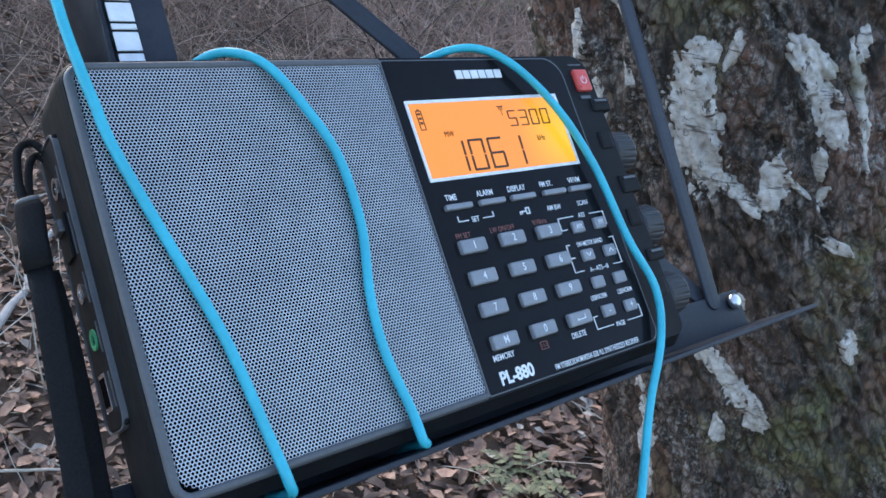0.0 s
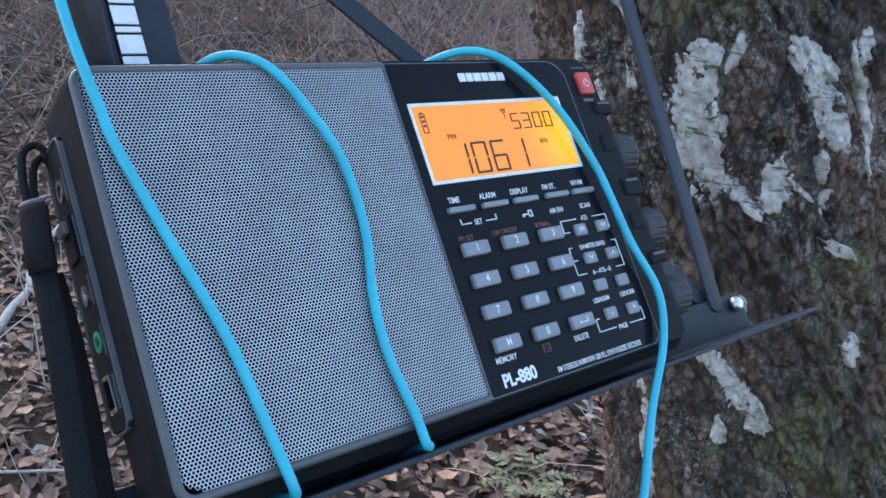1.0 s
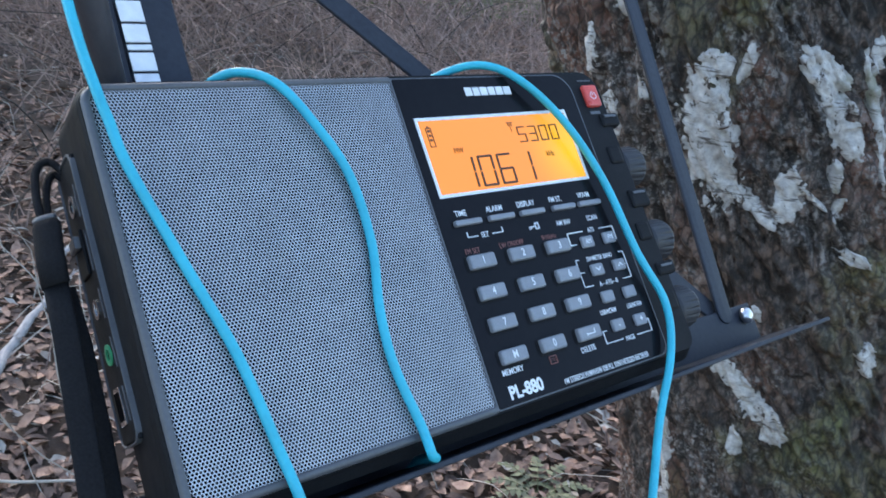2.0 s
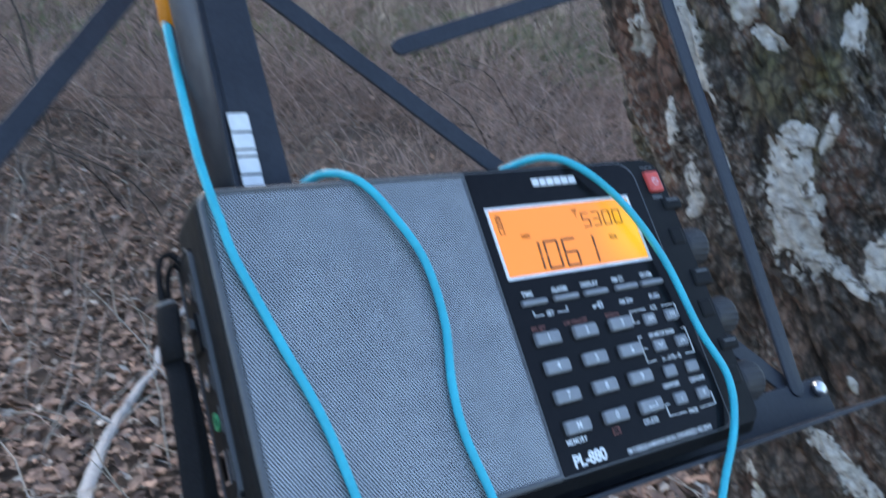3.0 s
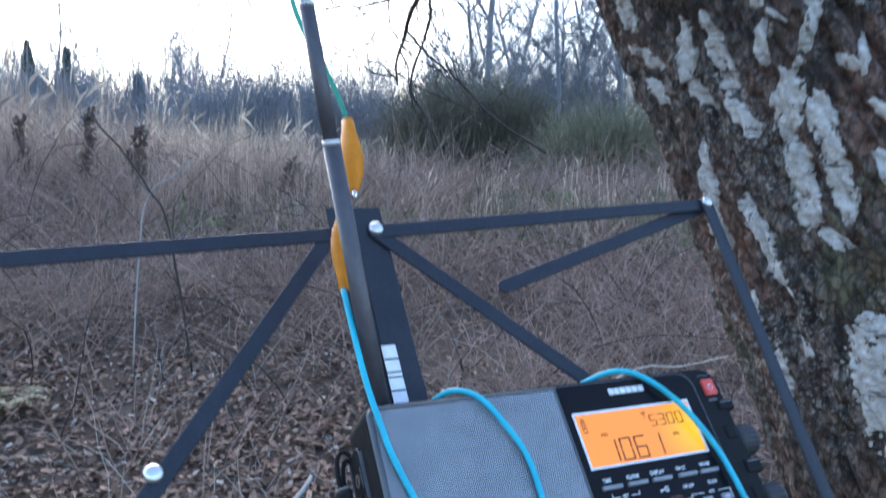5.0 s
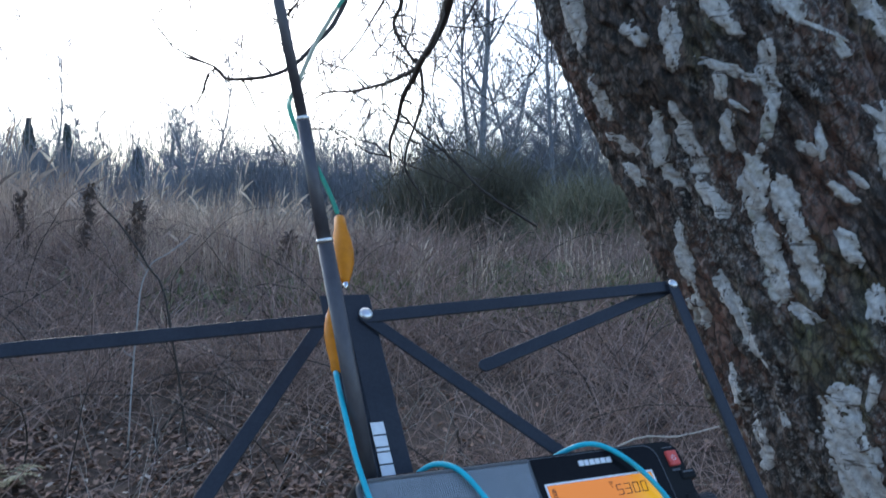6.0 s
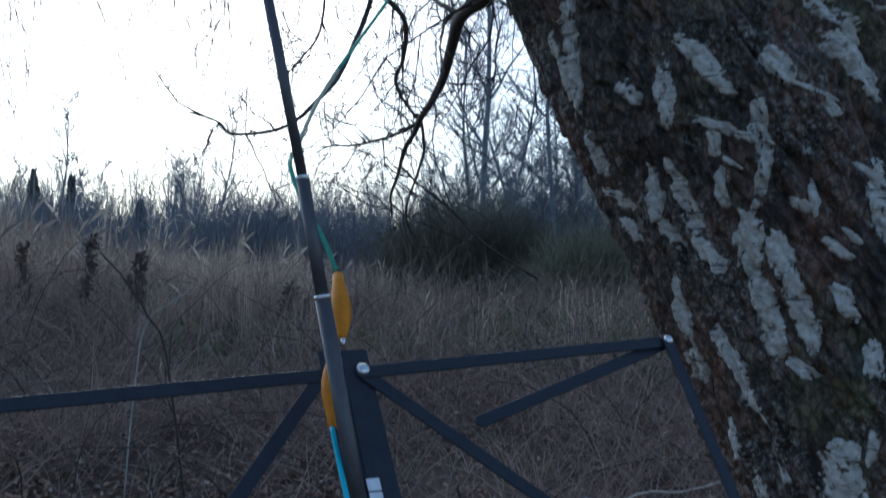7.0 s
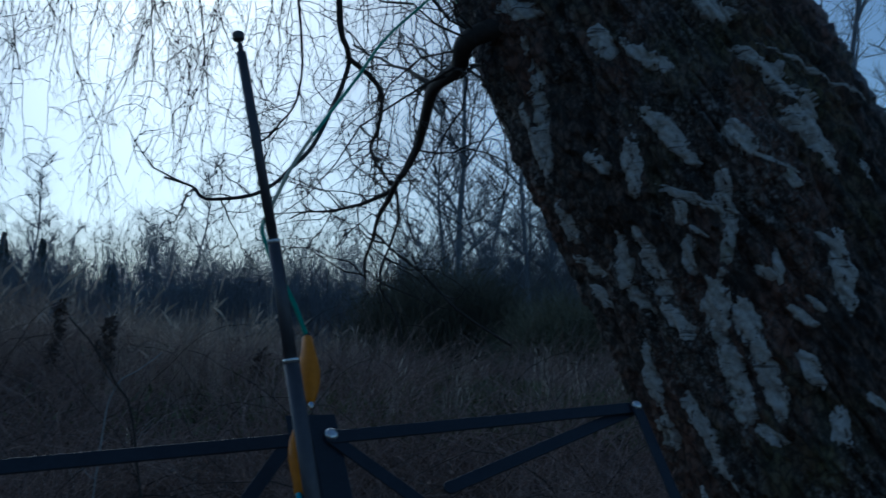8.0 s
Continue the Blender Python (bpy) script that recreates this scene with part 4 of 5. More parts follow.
def make_tree():
    t = thing("birch_tree", None, "leaning old birch with dark furrowed bark, white patches and moss", "tree")
    turn = list(np.radians(np.arange(-198, -45, 0.5))) + list(np.radians(np.arange(-45, 162, 4.0)))
    n = len(turn)
    hs = list(np.linspace(-1.75, -0.62, 110)) + list(np.linspace(-0.615, 0.75, 430)) + list(np.linspace(0.78, 2.9, 60))
    v, f = [], []
    for h in hs:
        for a in turn:
            v.append(tuple(on_trunk(h, a)))
    for j in range(len(hs) - 1):
        for k in range(n):
            f.append((j * n + k, j * n + (k + 1) % n, (j + 1) * n + (k + 1) % n, (j + 1) * n + k))
    f.append(tuple(range((len(hs) - 1) * n, len(hs) * n)))
    tr = raw("trunk", v, f, M_BARK, t, True)
    return t, tr


tree, trunk = make_tree()
# white bark left between the furrows: height along the trunk, degrees round it, length, width, slant
WHITE_A = (
    (0.397, -164.7, 0.091, 0.025, 3), (0.331, -119.9, 0.078, 0.018, 17), (0.316, -132.8, 0.057, 0.019, -19), (0.293, -102.7, 0.03, 0.021, 10), (0.257, -96.9, 0.042, 0.008, 41), (0.261, -80.6, 0.081, 0.028, 16),
    (0.251, -119.4, 0.068, 0.026, 41), (0.246, -113.2, 0.047, 0.018, -15), (0.201, -117.5, 0.035, 0.018, -29), (0.296, -166.9, 0.048, 0.016, -4), (0.337, -142.9, 0.023, 0.016, 12), (0.223, -153.2, 0.073, 0.017, -17),
    (0.174, -154.1, 0.032, 0.018, 26), (0.213, -142.8, 0.078, 0.018, 0), (0.146, -143.1, 0.038, 0.019, 18), (0.201, -129.7, 0.03, 0.015, -13), (0.142, -128.8, 0.063, 0.033, -17), (0.063, -132.8, 0.083, 0.026, -6))
WHITE_B = (
    (0.116, -122.5, 0.045, 0.02, -5), (0.056, -124, 0.074, 0.022, -7), (0.002, -129.9, 0.022, 0.021, 34), (0.157, -112.2, 0.016, 0.016, 28), (0.104, -108.3, 0.026, 0.013, 24), (0.134, -92.8, 0.062, 0.022, -26),
    (0.053, -111.8, 0.035, 0.015, 6), (0.237, -168.3, 0.038, 0.024, 34), (0.198, -170.9, 0.027, 0.015, 15), (0.067, -166.4, 0.13, 0.018, -17), (0.009, -150.3, 0.094, 0.022, 12), (-0.067, -163.3, 0.044, 0.014, 8),
    (-0.01, -112, 0.028, 0.017, -12), (-0.134, -160.6, 0.062, 0.021, -15))
WHITE_C = (
    (-0.154, -132.4, 0.128, 0.048, -4), (-0.224, -125.1, 0.042, 0.022, 35), (-0.217, -117.1, 0.036, 0.025, -13), (-0.118, -105.5, 0.059, 0.032, 19), (-0.163, -103.1, 0.057, 0.024, 5), (-0.168, -95.8, 0.109, 0.006, -2),
    (-0.084, -127.5, 0.015, 0.022, 5), (-0.422, -135.7, 0.056, 0.03, 24), (-0.475, -130.2, 0.057, 0.033, 18), (-0.574, -165.3, 0.183, 0.025, -5), (-0.293, -104.9, 0.014, 0.02, 34), (-0.41, -104.0, 0.029, 0.018, 10), (0.449, -126.5, 0.029, 0.019, 2))
WHITE_D = (
    (0.414, -116.3, 0.054, 0.022, 24), (0.33, -82.6, 0.096, 0.023, 23), (0.327, -66.6, 0.152, 0.018, 49), (0.417, -156.7, 0.122, 0.022, -18), (0.129, -92.6, 0.069, 0.022, -14), (0.536, -146.7, 0.043, 0.034, 34), (0.429, -90.3, 0.026, 0.03, 20))


def bark_plate(h, deg, length, wide, slant, seed):
    """A thin ragged plate of bark that follows the trunk; its rim sinks into the dark bark."""
    a0, sl = radians(deg), radians(slant)
    hl, hw = (length + 0.012) / 2, (wide + 0.004) / 2
    step = 0.0018 if length > 0.031 else 0.0014
    nu, nv = int(2.6 * hl / step) + 1, int(3.4 * hw / step) + 1
    v, f, keep = [], [], []
    for i in range(nu + 1):
        along = (i / nu - 0.5) * 2.6 * hl
        u = along / hl
        mid = 0.4 * noise.noise((u * 1.4, seed * 3.1, 7.0))
        for j in range(nv + 1):
            across = (j / nv - 0.5) * 3.4 * hw
            w = across / hw - mid
            m = 0.92 - abs(u) ** 2.6 - abs(w) ** 2.2
            m += 0.8 * noise.noise((along * 45 + seed * 3.7, across * 70, seed * 1.3)) + 0.65 * noise.noise((along * 130, across * 190, seed * 2.1)) + 0.28 * noise.noise((along * 330, across * 420, seed * 0.7))
            dh = -along * math.cos(sl) - across * math.sin(sl) * 0.3
            da = (along * math.sin(sl) + across * math.cos(sl)) / trunk_radius(h)
            full, plain = trunk_lumps(h + dh, a0 + da), trunk_lumps(h + dh, a0 + da, True)
            k = 0.5 * min(1.0, max(0.0, m * 1.2))
            lift = min(0.0011, max(-0.006, m * 0.011)) + 0.0005 * noise.noise((along * 150, across * 260, seed))
            p = on_trunk(h + dh, a0 + da, 0.0, False)
            n = (p - trunk_axis(h + dh)).normalized()
            v.append(tuple(p + n * (full + (max(plain, full - 0.002) - full) * k + lift)))
            keep.append(m > -0.45)
    for i in range(nu):
        for j in range(nv):
            b = i * (nv + 1) + j
            if keep[b] or keep[b + 1] or keep[b + nv + 2] or keep[b + nv + 1]:
                f.append((b, b + 1, b + nv + 2, b + nv + 1))
    if f:
        used = {q: i for i, q in enumerate(sorted({q for c in f for q in c}))}
        raw("bark_plate", [v[q] for q in used], [tuple(used[q] for q in c) for c in f], M_WHITEBARK, trunk, True)


for s, row in enumerate(WHITE_A + WHITE_B + WHITE_C + WHITE_D):
    bark_plate(*row, s)
for s in range(30):
    long = rnd.uniform(0.008, 0.03)
    bark_plate(rnd.uniform(-0.6, 0.62), rnd.uniform(-185, -62), long, long * rnd.uniform(0.3, 0.7), rnd.uniform(-25, 35), 100 + s)


def twigs_from(v, f, pts, r0, count, length, droop, depth=2, seed=1):
    """Side twigs that zigzag off a limb and fork."""
    rg = random.Random(seed)
    for _ in range(count):
        i = rg.randrange(1, len(pts) - 1)
        d = (pts[i + 1] - pts[i - 1]).normalized()
        o = Vector((rg.uniform(-1, 1), rg.uniform(-1, 1), rg.uniform(-1, 1)))
        d = (d * rg.uniform(0.1, 0.8) + o).normalized()
        p = pts[i].copy()
        L = length * rg.uniform(0.4, 1.2)
        line = [p.copy()]
        k = 6
        for _ in range(k):
            p = p + d * L / k
            d = (d + Vector((rg.uniform(-0.5, 0.5), rg.uniform(-0.5, 0.5), rg.uniform(-0.5, 0.5) - droop))).normalized()
            line.append(p.copy())
        add_tube(v, f, line, [r0 * (1 - 0.72 * q / k) for q in range(k + 1)], 4)
        if depth > 0:
            twigs_from(v, f, line, r0 * 0.55, 3, length * 0.5, droop, depth - 1, rg.randrange(10 ** 6))


BOUGHS = (
    ([(0.24, 0.6, 1.74), (0.083, 0.6, 1.708), (0.059, 0.66, 1.688), (0.028, 0.78, 1.69), (0.005, 1.06, 1.679), (-0.045, 1.3, 1.657), (-0.084, 1.5, 1.62), (-0.114, 1.62, 1.557), (-0.121, 1.7, 1.51)], 0.016, 0.002, 30),
    ([(-0.16, 1.2, 2.25), (-0.159, 1.3, 2.024), (-0.142, 1.32, 1.959), (-0.143, 1.34, 1.918), (-0.184, 1.26, 1.763), (-0.217, 1.12, 1.662), (-0.259, 1.03, 1.595), (-0.326, 0.98, 1.574), (-0.341, 0.93, 1.584), (-0.365, 0.88, 1.589)], 0.0085, 0.0016, 12),
    ([(-0.144, 1.34, 1.954), (-0.076, 1.4, 1.901), (-0.083, 1.45, 1.827), (-0.101, 1.5, 1.788), (-0.049, 1.5, 1.71)], 0.0065, 0.0032, 16),
    ([(-0.042, 1.3, 1.663), (-0.103, 1.4, 1.653), (-0.173, 1.5, 1.656), (-0.247, 1.53, 1.653), (-0.286, 1.53, 1.634)], 0.0055, 0.0016, 14),
    ([(0.041, 0.75, 1.692), (-0.001, 0.9, 1.764), (-0.082, 1.2, 1.903), (-0.129, 1.3, 1.964)], 0.003, 0.0025, 8),
    ([(-0.335, 1.761, 2.449), (-0.304, 1.782, 2.056), (-0.371, 1.797, 1.922), (-0.445, 1.803, 1.863)], 0.005, 0.002, 16),
    ([(-0.16, 1.2, 2.25), (-0.1, 0.9, 2.5), (-0.35, 0.7, 2.75)], 0.012, 0.018, 0))
for s, (pts, r0, r1, count) in enumerate(BOUGHS):
    line = smooth_line(pts, 7)
    v, f = [], []
    m = len(line)
    wob = [p + Vector((noise.noise(p * 9), noise.noise(p * 9 + Vector((5, 0, 0))), noise.noise(p * 9 + Vector((0, 7, 0))))) * 0.006 for p in line]
    add_tube(v, f, wob, [r0 + (r1 - r0) * (i / (m - 1)) ** 0.7 for i in range(m)], 8)
    limb = raw("limb", v, f, M_TWIG, tree, True)
    if count:
        v, f = [], []
        twigs_from(v, f, wob, 0.0018, count, 0.14 if s == 1 else 0.3, 0.06, 2, 40 + s)
        tagged(raw("spray", v, f, M_TWIG, limb), kind="stuff")


def hanging_twigs():
    """Long weeping twigs that hang from the crown, far above."""
    v, f = [], []
    rg = random.Random(12)
    for i in range(85):
        x = rg.gauss(-1.15, 0.62) if i < 70 else rg.uniform(-0.6, 2.6)
        y = rg.uniform(2.6, 4.2)
        p = Vector((x, y, rg.uniform(3.3, 3.9)))
        low = rg.uniform(1.95, 2.75) + 0.12 * max(0, x + 0.6)
        line = [p.copy()]
        d = Vector((rg.uniform(-0.25, 0.25), rg.uniform(-0.2, 0.2), -1)).normalized()
        while p.z > low and len(line) < 40:
            p = p + d * 0.07
            d = (d + Vector((rg.uniform(-0.22, 0.22), rg.uniform(-0.2, 0.2), -0.12))).normalized()
            line.append(p.copy())
        k = len(line)
        add_tube(v, f, line, [0.0038 * (1 - 0.7 * j / k) for j in range(k)], 3)
        if k > 4:
            twigs_from(v, f, line, 0.0019, 14, 0.26, 0.35, 1, rg.randrange(10 ** 6))
    tagged(raw("weeping_spray", v, f, M_TWIG, tree), "fine weeping twigs", kind="stuff")


hanging_twigs()
# unseen crown limbs, added above the weeping twigs and to block some skylight overhead
for s, (start, end, r0) in enumerate((((-0.2, 0.66, 3.6), (-1.4, 3.6, 3.95), 0.05), ((-0.3, 0.67, 3.9), (-0.5, 4.2, 4.1), 0.045), ((-0.1, 0.66, 3.4), (1.6, 3.4, 4.0), 0.045),
                                      ((-0.32, 0.67, 3.95), (-0.9, 0.9, 5.6), 0.055), ((-0.25, 0.67, 3.8), (0.7, -1.8, 4.6), 0.04), ((-0.3, 0.67, 3.9), (-2.2, -0.8, 4.7), 0.04))):
    a, b = Vector(start), Vector(end)
    line = smooth_line([a, a.lerp(b, 0.35) + Vector((0, 0, 0.35)), a.lerp(b, 0.7) + Vector((0, 0, 0.3)), b], 6)
    v, f = [], []
    m = len(line)
    add_tube(v, f, line, [r0 * (1 - 0.8 * i / (m - 1)) for i in range(m)], 8)
    limb = raw("limb", v, f, M_TWIG, tree, True)
    v, f = [], []
    twigs_from(v, f, line, 0.008, 16, 0.9, -0.1, 2, 90 + s)
    tagged(raw("spray", v, f, M_TWIG, limb), kind="stuff")


# ---- single sticks and stems ----
def stick(name, pts, r0, r1, material, label, category, forks=0, sides=8):
    line = smooth_line(pts, 5)
    v, f = [], []
    m = len(line)
    wob = [p + Vector((noise.noise(p * 14), noise.noise(p * 14 + Vector((4, 0, 0))), 0.4 * noise.noise(p * 14 + Vector((0, 4, 0))))) * r0 * 0.9 for p in line]
    add_tube(v, f, wob, [(r0 + (r1 - r0) * i / (m - 1)) * (1 + 0.15 * noise.noise(wob[i] * 30)) for i in range(m)], sides)
    if forks:
        twigs_from(v, f, wob, r1 * 0.7, forks, 0.16, 0.0, 1, 77)
    return tagged(raw(name, v, f, material, None, True), label, category)


def lying(pts, lift):
    """Points on the ground, raised by lift."""
    return [(x, y, height(x, y) + lift) for x, y in pts]


stick("fallen_branch", lying(((-0.5, 1.3), (-0.537, 1.5), (-0.562, 1.7), (-0.565, 1.84), (-0.555, 1.96), (-0.51, 2.17), (-0.52, 2.4), (-0.47, 2.62)), 0.03), 0.02, 0.008, M_FALLEN, "weathered grey branch lying on the dead leaves", "branch", 4)
stick("dry_stick", lying(((-0.6, 1.45), (-0.43, 1.43), (-0.324, 1.43), (-0.26, 1.42)), 0.03), 0.004, 0.003, M_PALELEAF, "pale dry stick on the ground", "stick")
stick("dry_stick", [(0.15, 2.6, height(0.15, 2.6)), (0.683, 2.885, 0.523), (0.95, 3.0, 0.54), (1.176, 3.121, 0.557)], 0.005, 0.003, M_PALELEAF, "long pale dead stem leaning in the brambles", "stick")
stick("dead_stalk", [(-1.2, 3.6, height(-1.2, 3.6)), (-1.302, 3.6, 1.022), (-1.388, 3.6, 1.196), (-1.504, 3.6, 1.369), (-1.626, 3.6, 1.503)], 0.0055, 0.004, M_TWIG, "dark dead stalk leaning over the brambles", "stalk", 3)
stick("dead_stalk", [(-1.5, 3.63, height(-1.5, 3.63)), (-1.44, 3.61, 1.0), (-1.388, 3.61, 1.19), (-1.29, 3.6, 1.26), (-1.184, 3.6, 1.342)], 0.0045, 0.003, M_FALLEN, "thin pale dead stalk crossing a dark one", "stalk", 2)


def dead_weed(x, y, top, lean, seed):
    """A withered upright weed, ragged with shrivelled dark leaves."""
    rg = random.Random(seed)
    z = height(x, y)
    t = thing("dead_weed", Matrix.Translation((x, y, z - 0.02)), "dark withered weed standing in the dry grass", "weed", "dead weeds")
    tall = top - z
    line = [Vector((lean * k / 8 + 0.03 * noise.noise((k * 0.8, seed, 2)), 0.02 * noise.noise((k * 0.7, seed, 5)), tall * k / 8)) for k in range(9)]
    v, f = [], []
    add_tube(v, f, line, [0.009 * (1 - 0.6 * k / 8) for k in range(9)], 5)
    raw("stem", v, f, M_WEED, t)
    v, f = [], []
    for _ in range(230):
        k = rg.uniform(0.25, 1) ** 0.8
        c = line[min(7, int(k * 8))].lerp(line[min(8, int(k * 8) + 1)], rg.random())
        c = c + Vector((rg.gauss(0, 0.028), rg.gauss(0, 0.028), rg.gauss(0, 0.02)))
        u = Vector((rg.uniform(-1, 1), rg.uniform(-1, 1), rg.uniform(-1.4, 0.6))).normalized() * rg.uniform(0.012, 0.04)
        w = u.orthogonal().normalized() * u.length * rg.uniform(0.25, 0.6)
        n = u.cross(w).normalized() * u.length * 0.25
        b = len(v)
        v += [tuple(c - u), tuple(c + w + n), tuple(c + u), tuple(c - w + n)]
        f += [(b, b + 1, b + 2), (b, b + 2, b + 3)]
    tagged(raw("withered_leaves", v, f, M_WEED, t), kind="stuff")


for s, (x, y, top, lean) in enumerate(((-3.19, 7.0, 1.816, 0.09), (-2.73, 7.0, 1.68, 0.06), (-1.5, 7.0, 1.38, 0.16), (-2.47, 7.0, 1.46, -0.3), (-3.75, 7.2, 1.75, -0.1))):
    dead_weed(x, y, top, lean, 60 + s)
stick("hanging_twig", [(-0.09, 1.53, 1.61), (-0.06, 1.95, 1.62), (0.027, 2.255, 1.583), (0.133, 2.257, 1.477), (0.3, 2.259, 1.366)], 0.0035, 0.0045, M_TWIG, "dark dead twig hanging from the birch", "twig", 3)
stick("hanging_twig", [(-0.05, 1.5, 1.72), (-0.05, 1.9, 1.76), (-0.061, 2.253, 1.742), (-0.114, 2.256, 1.565), (-0.061, 2.258, 1.46), (-0.035, 2.259, 1.372)], 0.005, 0.003, M_TWIG, "thin dark twig hanging from the birch", "twig", 3)


def fern(x, y, size, seed):
    rg = random.Random(seed)
    t = thing("fern", Matrix.Translation((x, y, height(x, y))), "small green fern growing in the dead leaves", "fern", "ferns")
    for i in range(9):
        a = i * 0.7 + rg.uniform(-0.2, 0.2)
        v, f = [], []
        line = [Vector((math.cos(a) * size * k / 8 * 0.8, math.sin(a) * size * k / 8 * 0.8, size * (1.0 * k / 8 - 0.75 * (k / 8) ** 2))) for k in range(9)]
        add_tube(v, f, line, [0.002 * (1 - k / 11) for k in range(9)], 3)
        for k in range(1, 9):
            for s in (-1, 1):
                L = size * 0.28 * (1 - k / 9.5)
                side = Vector((-math.sin(a) * s, math.cos(a) * s, -0.15)) * L
                tip = Vector((math.cos(a), math.sin(a), 0)) * L * 0.4
                b = len(v)
                p = line[k]
                w = Vector((math.cos(a), math.sin(a), 0)) * size * 0.045
                v += [tuple(p - w), tuple(p + side * 0.55 - w * 0.6), tuple(p + side + tip), tuple(p + side * 0.55 + w * 1.2), tuple(p + w)]
                f.append((b, b + 1, b + 2, b + 3, b + 4))
        raw("frond", v, f, M_GREENERY, t)


fern(0.7, 1.31, 0.15, 3)
fern(-1.87, 3.2, 0.22, 8)


# ---- the wood behind ----
def add_shoot(v, f, p, d, length, r, rg, bend=0.5):
    """A bent, pointed shoot of nine triangles."""
    e = (d + Vector((rg.uniform(-bend, bend), rg.uniform(-bend, bend), rg.uniform(-bend, bend) * 0.7))).normalized()
    q = p + d * length * 0.5
    s = d.orthogonal().normalized() * r
    w = d.cross(s)
    b = len(v)
    for o, k in ((p, 1.0), (q, 0.7)):
        v += [tuple(o + s * k), tuple(o + (w * 0.87 - s * 0.5) * k), tuple(o + (-w * 0.87 - s * 0.5) * k)]
    v.append(tuple(q + e * length * 0.5))
    for i in range(3):
        j = (i + 1) % 3
        f += [(b + i, b + j, b + 3 + j, b + 3 + i), (b + 3 + i, b + 3 + j, b + 6)]


def side_shoots(v, f, line, r, count, length, lift, rg):
    for _ in range(count):
        i = rg.randrange(1, len(line))
        o = Vector((rg.uniform(-1, 1), rg.uniform(-1, 1), rg.uniform(-0.7, 1) + lift))
        d = ((line[i] - line[i - 1]).normalized() * rg.uniform(0.2, 0.9) + o).normalized()
        add_shoot(v, f, line[i - 1].lerp(line[i], rg.random()), d, length * rg.uniform(0.4, 1.2), r, rg)


def branching(v, f, p, d, length, r, depth, rg, spread, sides):
    """A limb that bends and forks into thinner ones."""
    k = 5 if depth > 1 else 3
    line = [p.copy()]
    for _ in range(k):
        p = p + d * length / k
        d = (d + Vector((rg.uniform(-1, 1), rg.uniform(-1, 1), rg.uniform(-0.4, 0.7))) * 0.16).normalized()
        line.append(p.copy())
    add_tube(v, f, line, [r * (1 - 0.55 * i / k) for i in range(k + 1)], sides)
    n = 5
    for i in range(n):
        q = line[max(1, min(k, int(k * (0.3 + 0.75 * i / n))))]
        o = Vector((rg.uniform(-1, 1), rg.uniform(-1, 1), rg.uniform(-0.1, 0.9)))
        w = (d * 0.4 + o * (spread + 0.25)).normalized()
        if depth == 1:
            add_shoot(v, f, q, w, length * rg.uniform(0.6, 1.3), r * 0.34, rg)
            add_shoot(v, f, q, (w + d * 0.5 + Vector((rg.uniform(-0.5, 0.5), rg.uniform(-0.5, 0.5), 0))).normalized(), length * rg.uniform(0.5, 1.1), r * 0.3, rg)
        else:
            branching(v, f, q, w, length * rg.uniform(0.42, 0.66), r * 0.48, depth - 1, rg, spread, max(3, sides - 2))


def bare_tree(seed, tall, spread, stems=1):
    rg = random.Random(seed)
    t = thing("bare_tree", None, "bare winter tree, wood paled for haze", "tree", "trees of the far wood")
    for s in range(stems):
        v, f = [], []
        p = Vector((rg.uniform(-0.3, 0.3), rg.uniform(-0.3, 0.3), -0.2)) if stems > 1 else Vector((0, 0, -0.2))
        line = [p.copy()]
        d = Vector((rg.uniform(-0.18, 0.18), rg.uniform(-0.1, 0.1), 1)).normalized()
        for _ in range(10):
            p = p + d * tall / 10
            d = (d + Vector((rg.uniform(-0.1, 0.1), rg.uniform(-0.1, 0.1), 0.05))).normalized()
            line.append(p.copy())
        r = tall * 0.009
        add_tube(v, f, line, [r * (1.1 - 0.95 * i / 10) for i in range(11)], 7)
        raw("trunk", v, f, M_HAZED_WOOD, t)
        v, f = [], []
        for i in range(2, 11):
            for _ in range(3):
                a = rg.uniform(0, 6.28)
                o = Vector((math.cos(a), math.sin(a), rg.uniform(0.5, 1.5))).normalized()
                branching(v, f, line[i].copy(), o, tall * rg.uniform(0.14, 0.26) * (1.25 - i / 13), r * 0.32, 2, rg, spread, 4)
        raw("crown", v, f, M_HAZED_WOOD, t)
    return t


kinds = [bare_tree(21, 5.6, 0.9), bare_tree(22, 6.4, 0.7), bare_tree(23, 4.8, 1.0, 2), bare_tree(24, 7.0, 0.6)]
rg = random.Random(31)
spots = []
for i in range(34):
    x = -22 + 44 * (i + rg.uniform(-0.3, 0.3)) / 33
    spots.append((x, rg.uniform(24, 32), rg.uniform(0.6, 0.95)))
for i in range(14):
    x = 0.6 + 6.0 * (i + rg.uniform(-0.4, 0.4)) / 13
    spots.append((x, rg.uniform(15, 21), rg.uniform(0.9, 1.3)))
for i in range(5):
    spots.append((1.0 + 7.0 * rg.random(), rg.uniform(19, 26), rg.uniform(0.95, 1.2)))
for x, y in ((4.7, 8.8), (6.0, 9.4)):
    spots.append((x, y, 1.0))
# unseen trees added behind the camera, to darken reflections in the radio
for i in range(14):
    spots.append((rg.uniform(-14, 14), rg.uniform(-17, -8), rg.uniform(0.9, 1.3)))
for i in range(16):
    spots.append((rg.uniform(-25, 25), rg.uniform(38, 46), rg.uniform(0.8, 1.15)))
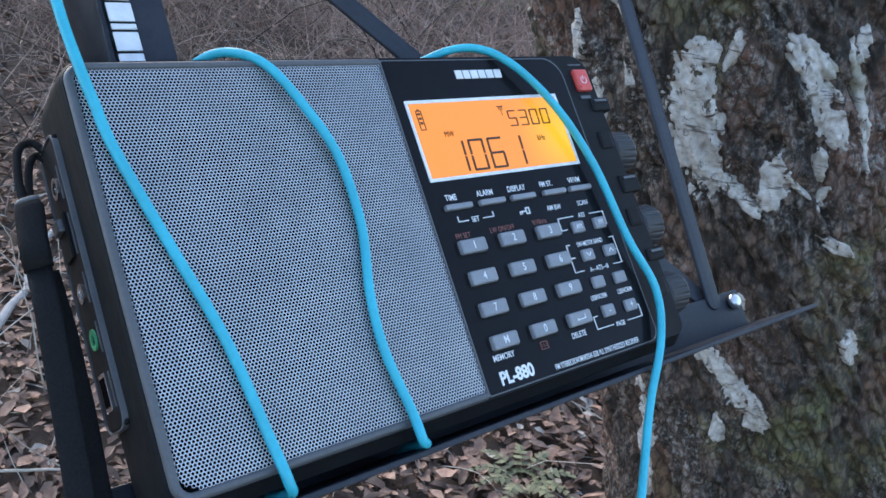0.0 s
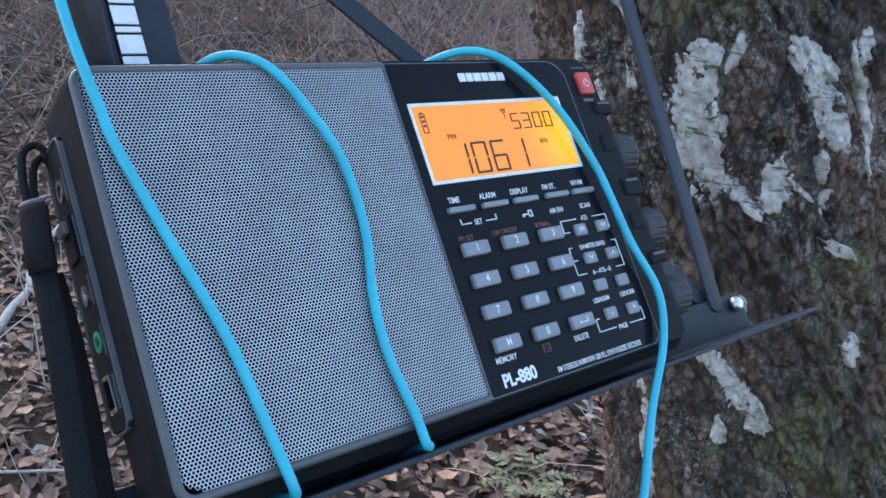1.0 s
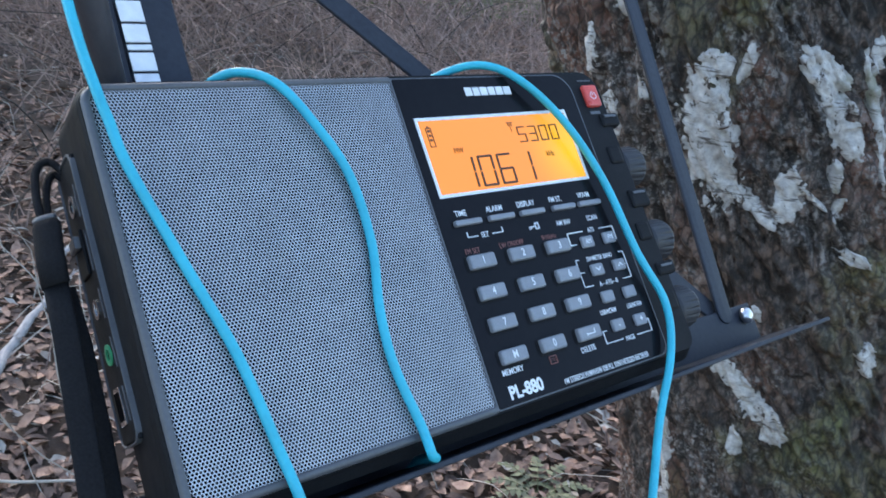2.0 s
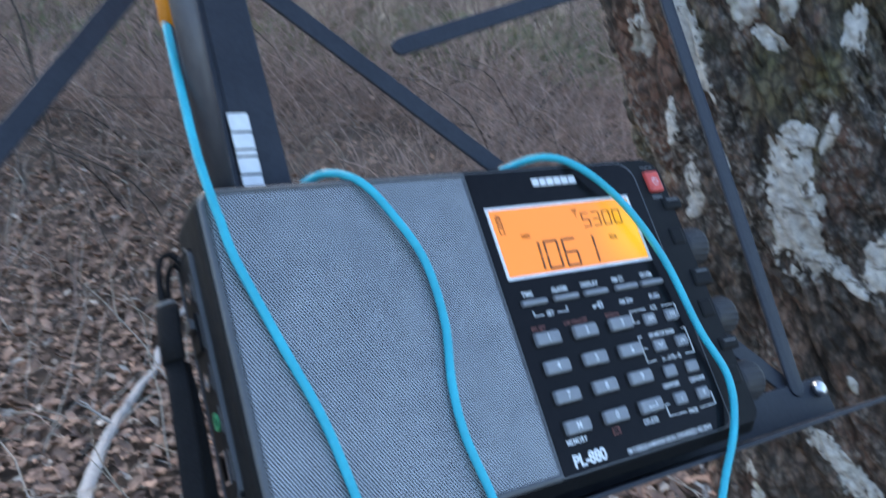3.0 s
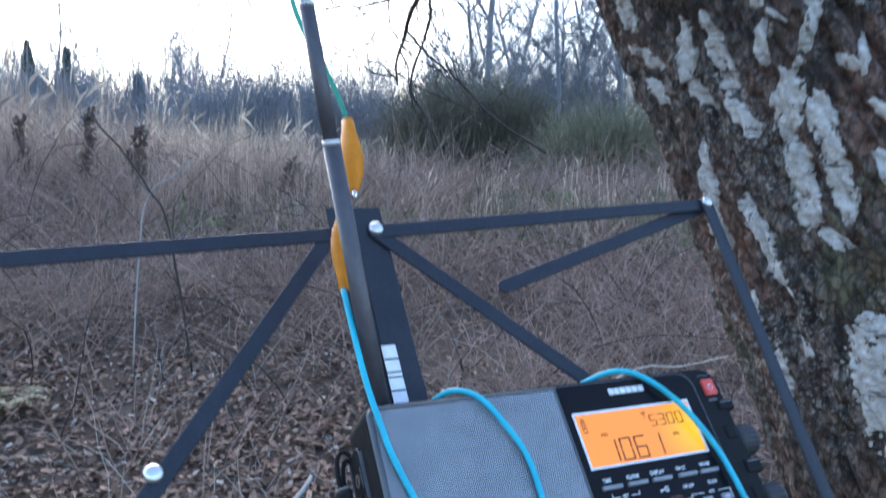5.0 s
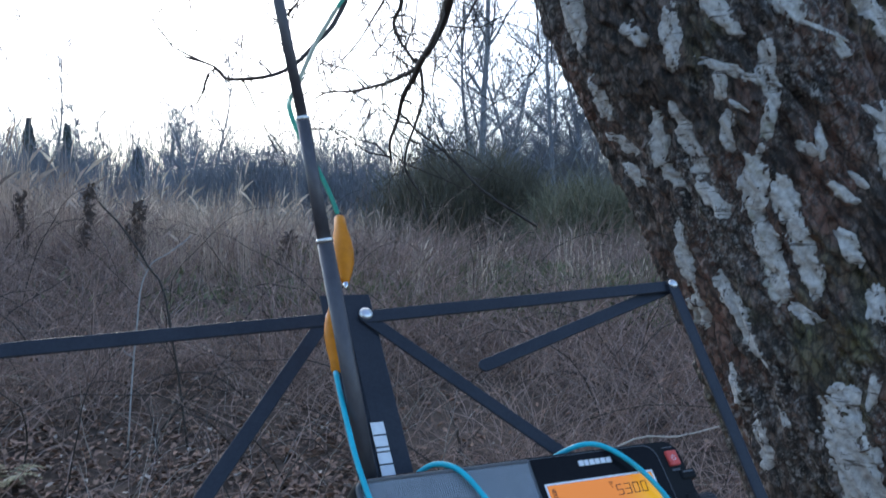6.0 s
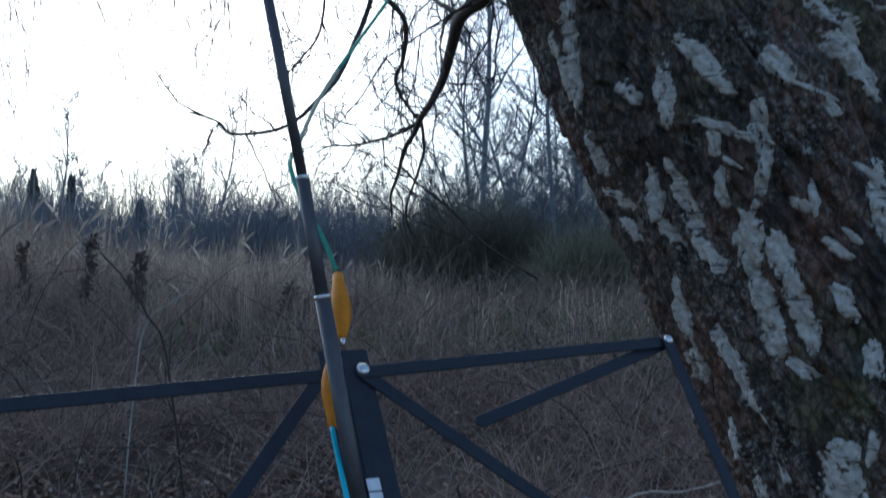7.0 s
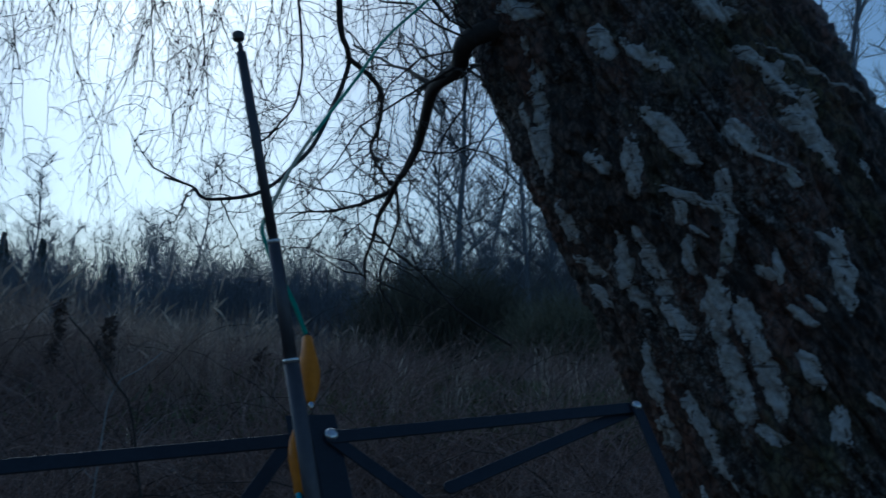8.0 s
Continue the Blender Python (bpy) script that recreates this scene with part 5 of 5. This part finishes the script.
for i, (x, y, s) in enumerate(spots):
    m = Matrix.Translation((x, y, height(x, y) - 0.2)) @ Matrix.Rotation(rg.uniform(0, 6.28), 4, "Z")
    src = kinds[(1, 3)[i % 2]] if 34 <= i < 48 else kinds[i % 4]
    if i < 4:
        src.matrix_basis = m @ Matrix.Diagonal((s, s, s, 1))
    else:
        c = copy_thing(src, m)
        c.scale = (s, s, s)


def shrub(x, y, wide, tall, seed, material, label, dense=62):
    """A rounded thicket of many fine upright shoots."""
    rg = random.Random(seed)
    t = thing("shrub", Matrix.Translation((x, y, height(x, y) - 0.05)), label, "shrub", "shrubs before the wood")
    for _ in range(7):
        v, f = [], []
        ca, cq = rg.uniform(0, 6.28), rg.random() ** 0.5 * 0.75
        for _ in range(int(dense * wide)):
            px = max(-0.5, min(0.5, (math.cos(ca) * cq * 0.5 + rg.gauss(0, 0.14)))) * wide
            py = (math.sin(ca) * cq * 0.3 + rg.gauss(0, 0.08)) * wide
            q = min(1, abs(px) / wide * 2)
            h = tall * (1 - 0.55 * q * q) * rg.uniform(0.6, 1.05)
            p = Vector((px, py, 0))
            d = Vector((px * 0.25 / wide + rg.uniform(-0.25, 0.25), rg.uniform(-0.25, 0.25), 1)).normalized()
            line = [p.copy()]
            for _ in range(4):
                p = p + d * h / 4
                d = (d + Vector((rg.uniform(-0.45, 0.45), rg.uniform(-0.45, 0.45), rg.uniform(-0.15, 0.2)))).normalized()
                line.append(p.copy())
            add_tube(v, f, line, [0.008 * (1 - 0.8 * k / 4) for k in range(5)], 3)
            side_shoots(v, f, line, 0.0035, 6, 0.55, 0.2, rg)
        tagged(raw("shoot_clump", v, f, material, t), kind="stuff")


shrub(0.35, 12.5, 2.6, 1.9, 1, M_SHRUB, "dense olive-brown thicket in front of the bare trees", 120)
shrub(2.0, 10.5, 1.7, 1.3, 2, M_SCRUB, "pale grey-green scrub beside the birch", 150)
# hedges, their twig colour paled to stand for haze
shrub(-3.4, 17.0, 6.0, 2.2, 3, M_HAZED_HEDGE, "hedge of bare shoots, paled blue-grey for haze")
shrub(-9.5, 19.0, 7.0, 2.4, 4, M_HAZED_HEDGE, "hedge of bare shoots, paled blue-grey for haze")
shrub(7.8, 16.0, 5.0, 2.6, 5, M_HAZED_HEDGE, "hedge of bare shoots, paled blue-grey for haze")
shrub(-15.0, 21.0, 7.0, 2.5, 6, M_HAZED_HEDGE, "hedge of bare shoots, paled blue-grey for haze")
shrub(1.5, 21.0, 7.0, 2.9, 7, M_HAZED_HEDGE, "hedge of bare shoots, paled blue-grey for haze")


def ivy_tree(x, y, tall, seed):
    """A trunk thickly grown with ivy, a dark ragged column."""
    rg = random.Random(seed)
    t = thing("ivy_tree", Matrix.Translation((x, y, height(x, y) - 0.1)), "dark narrow tree overgrown with ivy, lightened for haze", "tree", "ivy trees")
    tube("trunk", [(0, 0, 0), (0.1, 0, tall * 0.5), (0, 0, tall)], [0.14, 0.1, 0.04], M_HAZED_WOOD, t, 7)
    v, f = [], []
    for _ in range(2600):
        h = rg.random()
        q = 0.55 * max(0.01, 1.0 - h) ** 0.8 * (0.8 + 0.9 * noise.noise((h * 9, seed * 3.3, 0.5))) * rg.random() ** 0.4
        a = rg.uniform(0, 6.28)
        p = Vector((math.cos(a) * q, math.sin(a) * q, h * tall * 1.03))
        u = Vector((rg.uniform(-1, 1), rg.uniform(-1, 1), rg.uniform(-1, 1))).normalized() * rg.uniform(0.04, 0.1)
        w = u.orthogonal().normalized() * u.length * 0.8
        b = len(v)
        v += [tuple(p - u), tuple(p + w), tuple(p + u), tuple(p - w)]
        f.append((b, b + 1, b + 2, b + 3))
    raw("crown", v, f, M_IVY, t)


ivy_tree(-11.9, 23.5, 3.5, 1)
ivy_tree(-10.8, 23.5, 3.3, 2)
ivy_tree(-8.9, 23.8, 2.7, 3)


def far_wood():
    """Fine bare shoots that fill the wood between its trees, coloured pale for air haze."""
    v, f = [], []
    rg = random.Random(55)
    for _ in range(6500):
        x, y = rg.uniform(-30, 30), rg.uniform(20, 35)
        p = Vector((x, y, height(x, y)))
        h = rg.uniform(2.5, 5.3) * (0.85 + 0.4 * noise.noise((x * 0.25, 0, 3)))
        d = Vector((rg.uniform(-0.5, 0.5), 0, 1)).normalized()
        line = [p.copy()]
        for _ in range(3):
            p = p + d * h / 3
            d = (d + Vector((rg.uniform(-0.25, 0.25), rg.uniform(-0.1, 0.1), 0.05))).normalized()
            line.append(p.copy())
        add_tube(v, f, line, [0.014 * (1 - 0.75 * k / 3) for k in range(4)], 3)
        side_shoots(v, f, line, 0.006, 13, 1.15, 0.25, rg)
    tagged(raw("far_wood", v, f, M_HAZED_WOOD), "fine bare shoots filling the far wood, air haze put into their grey", "wood", kind="stuff")


far_wood()
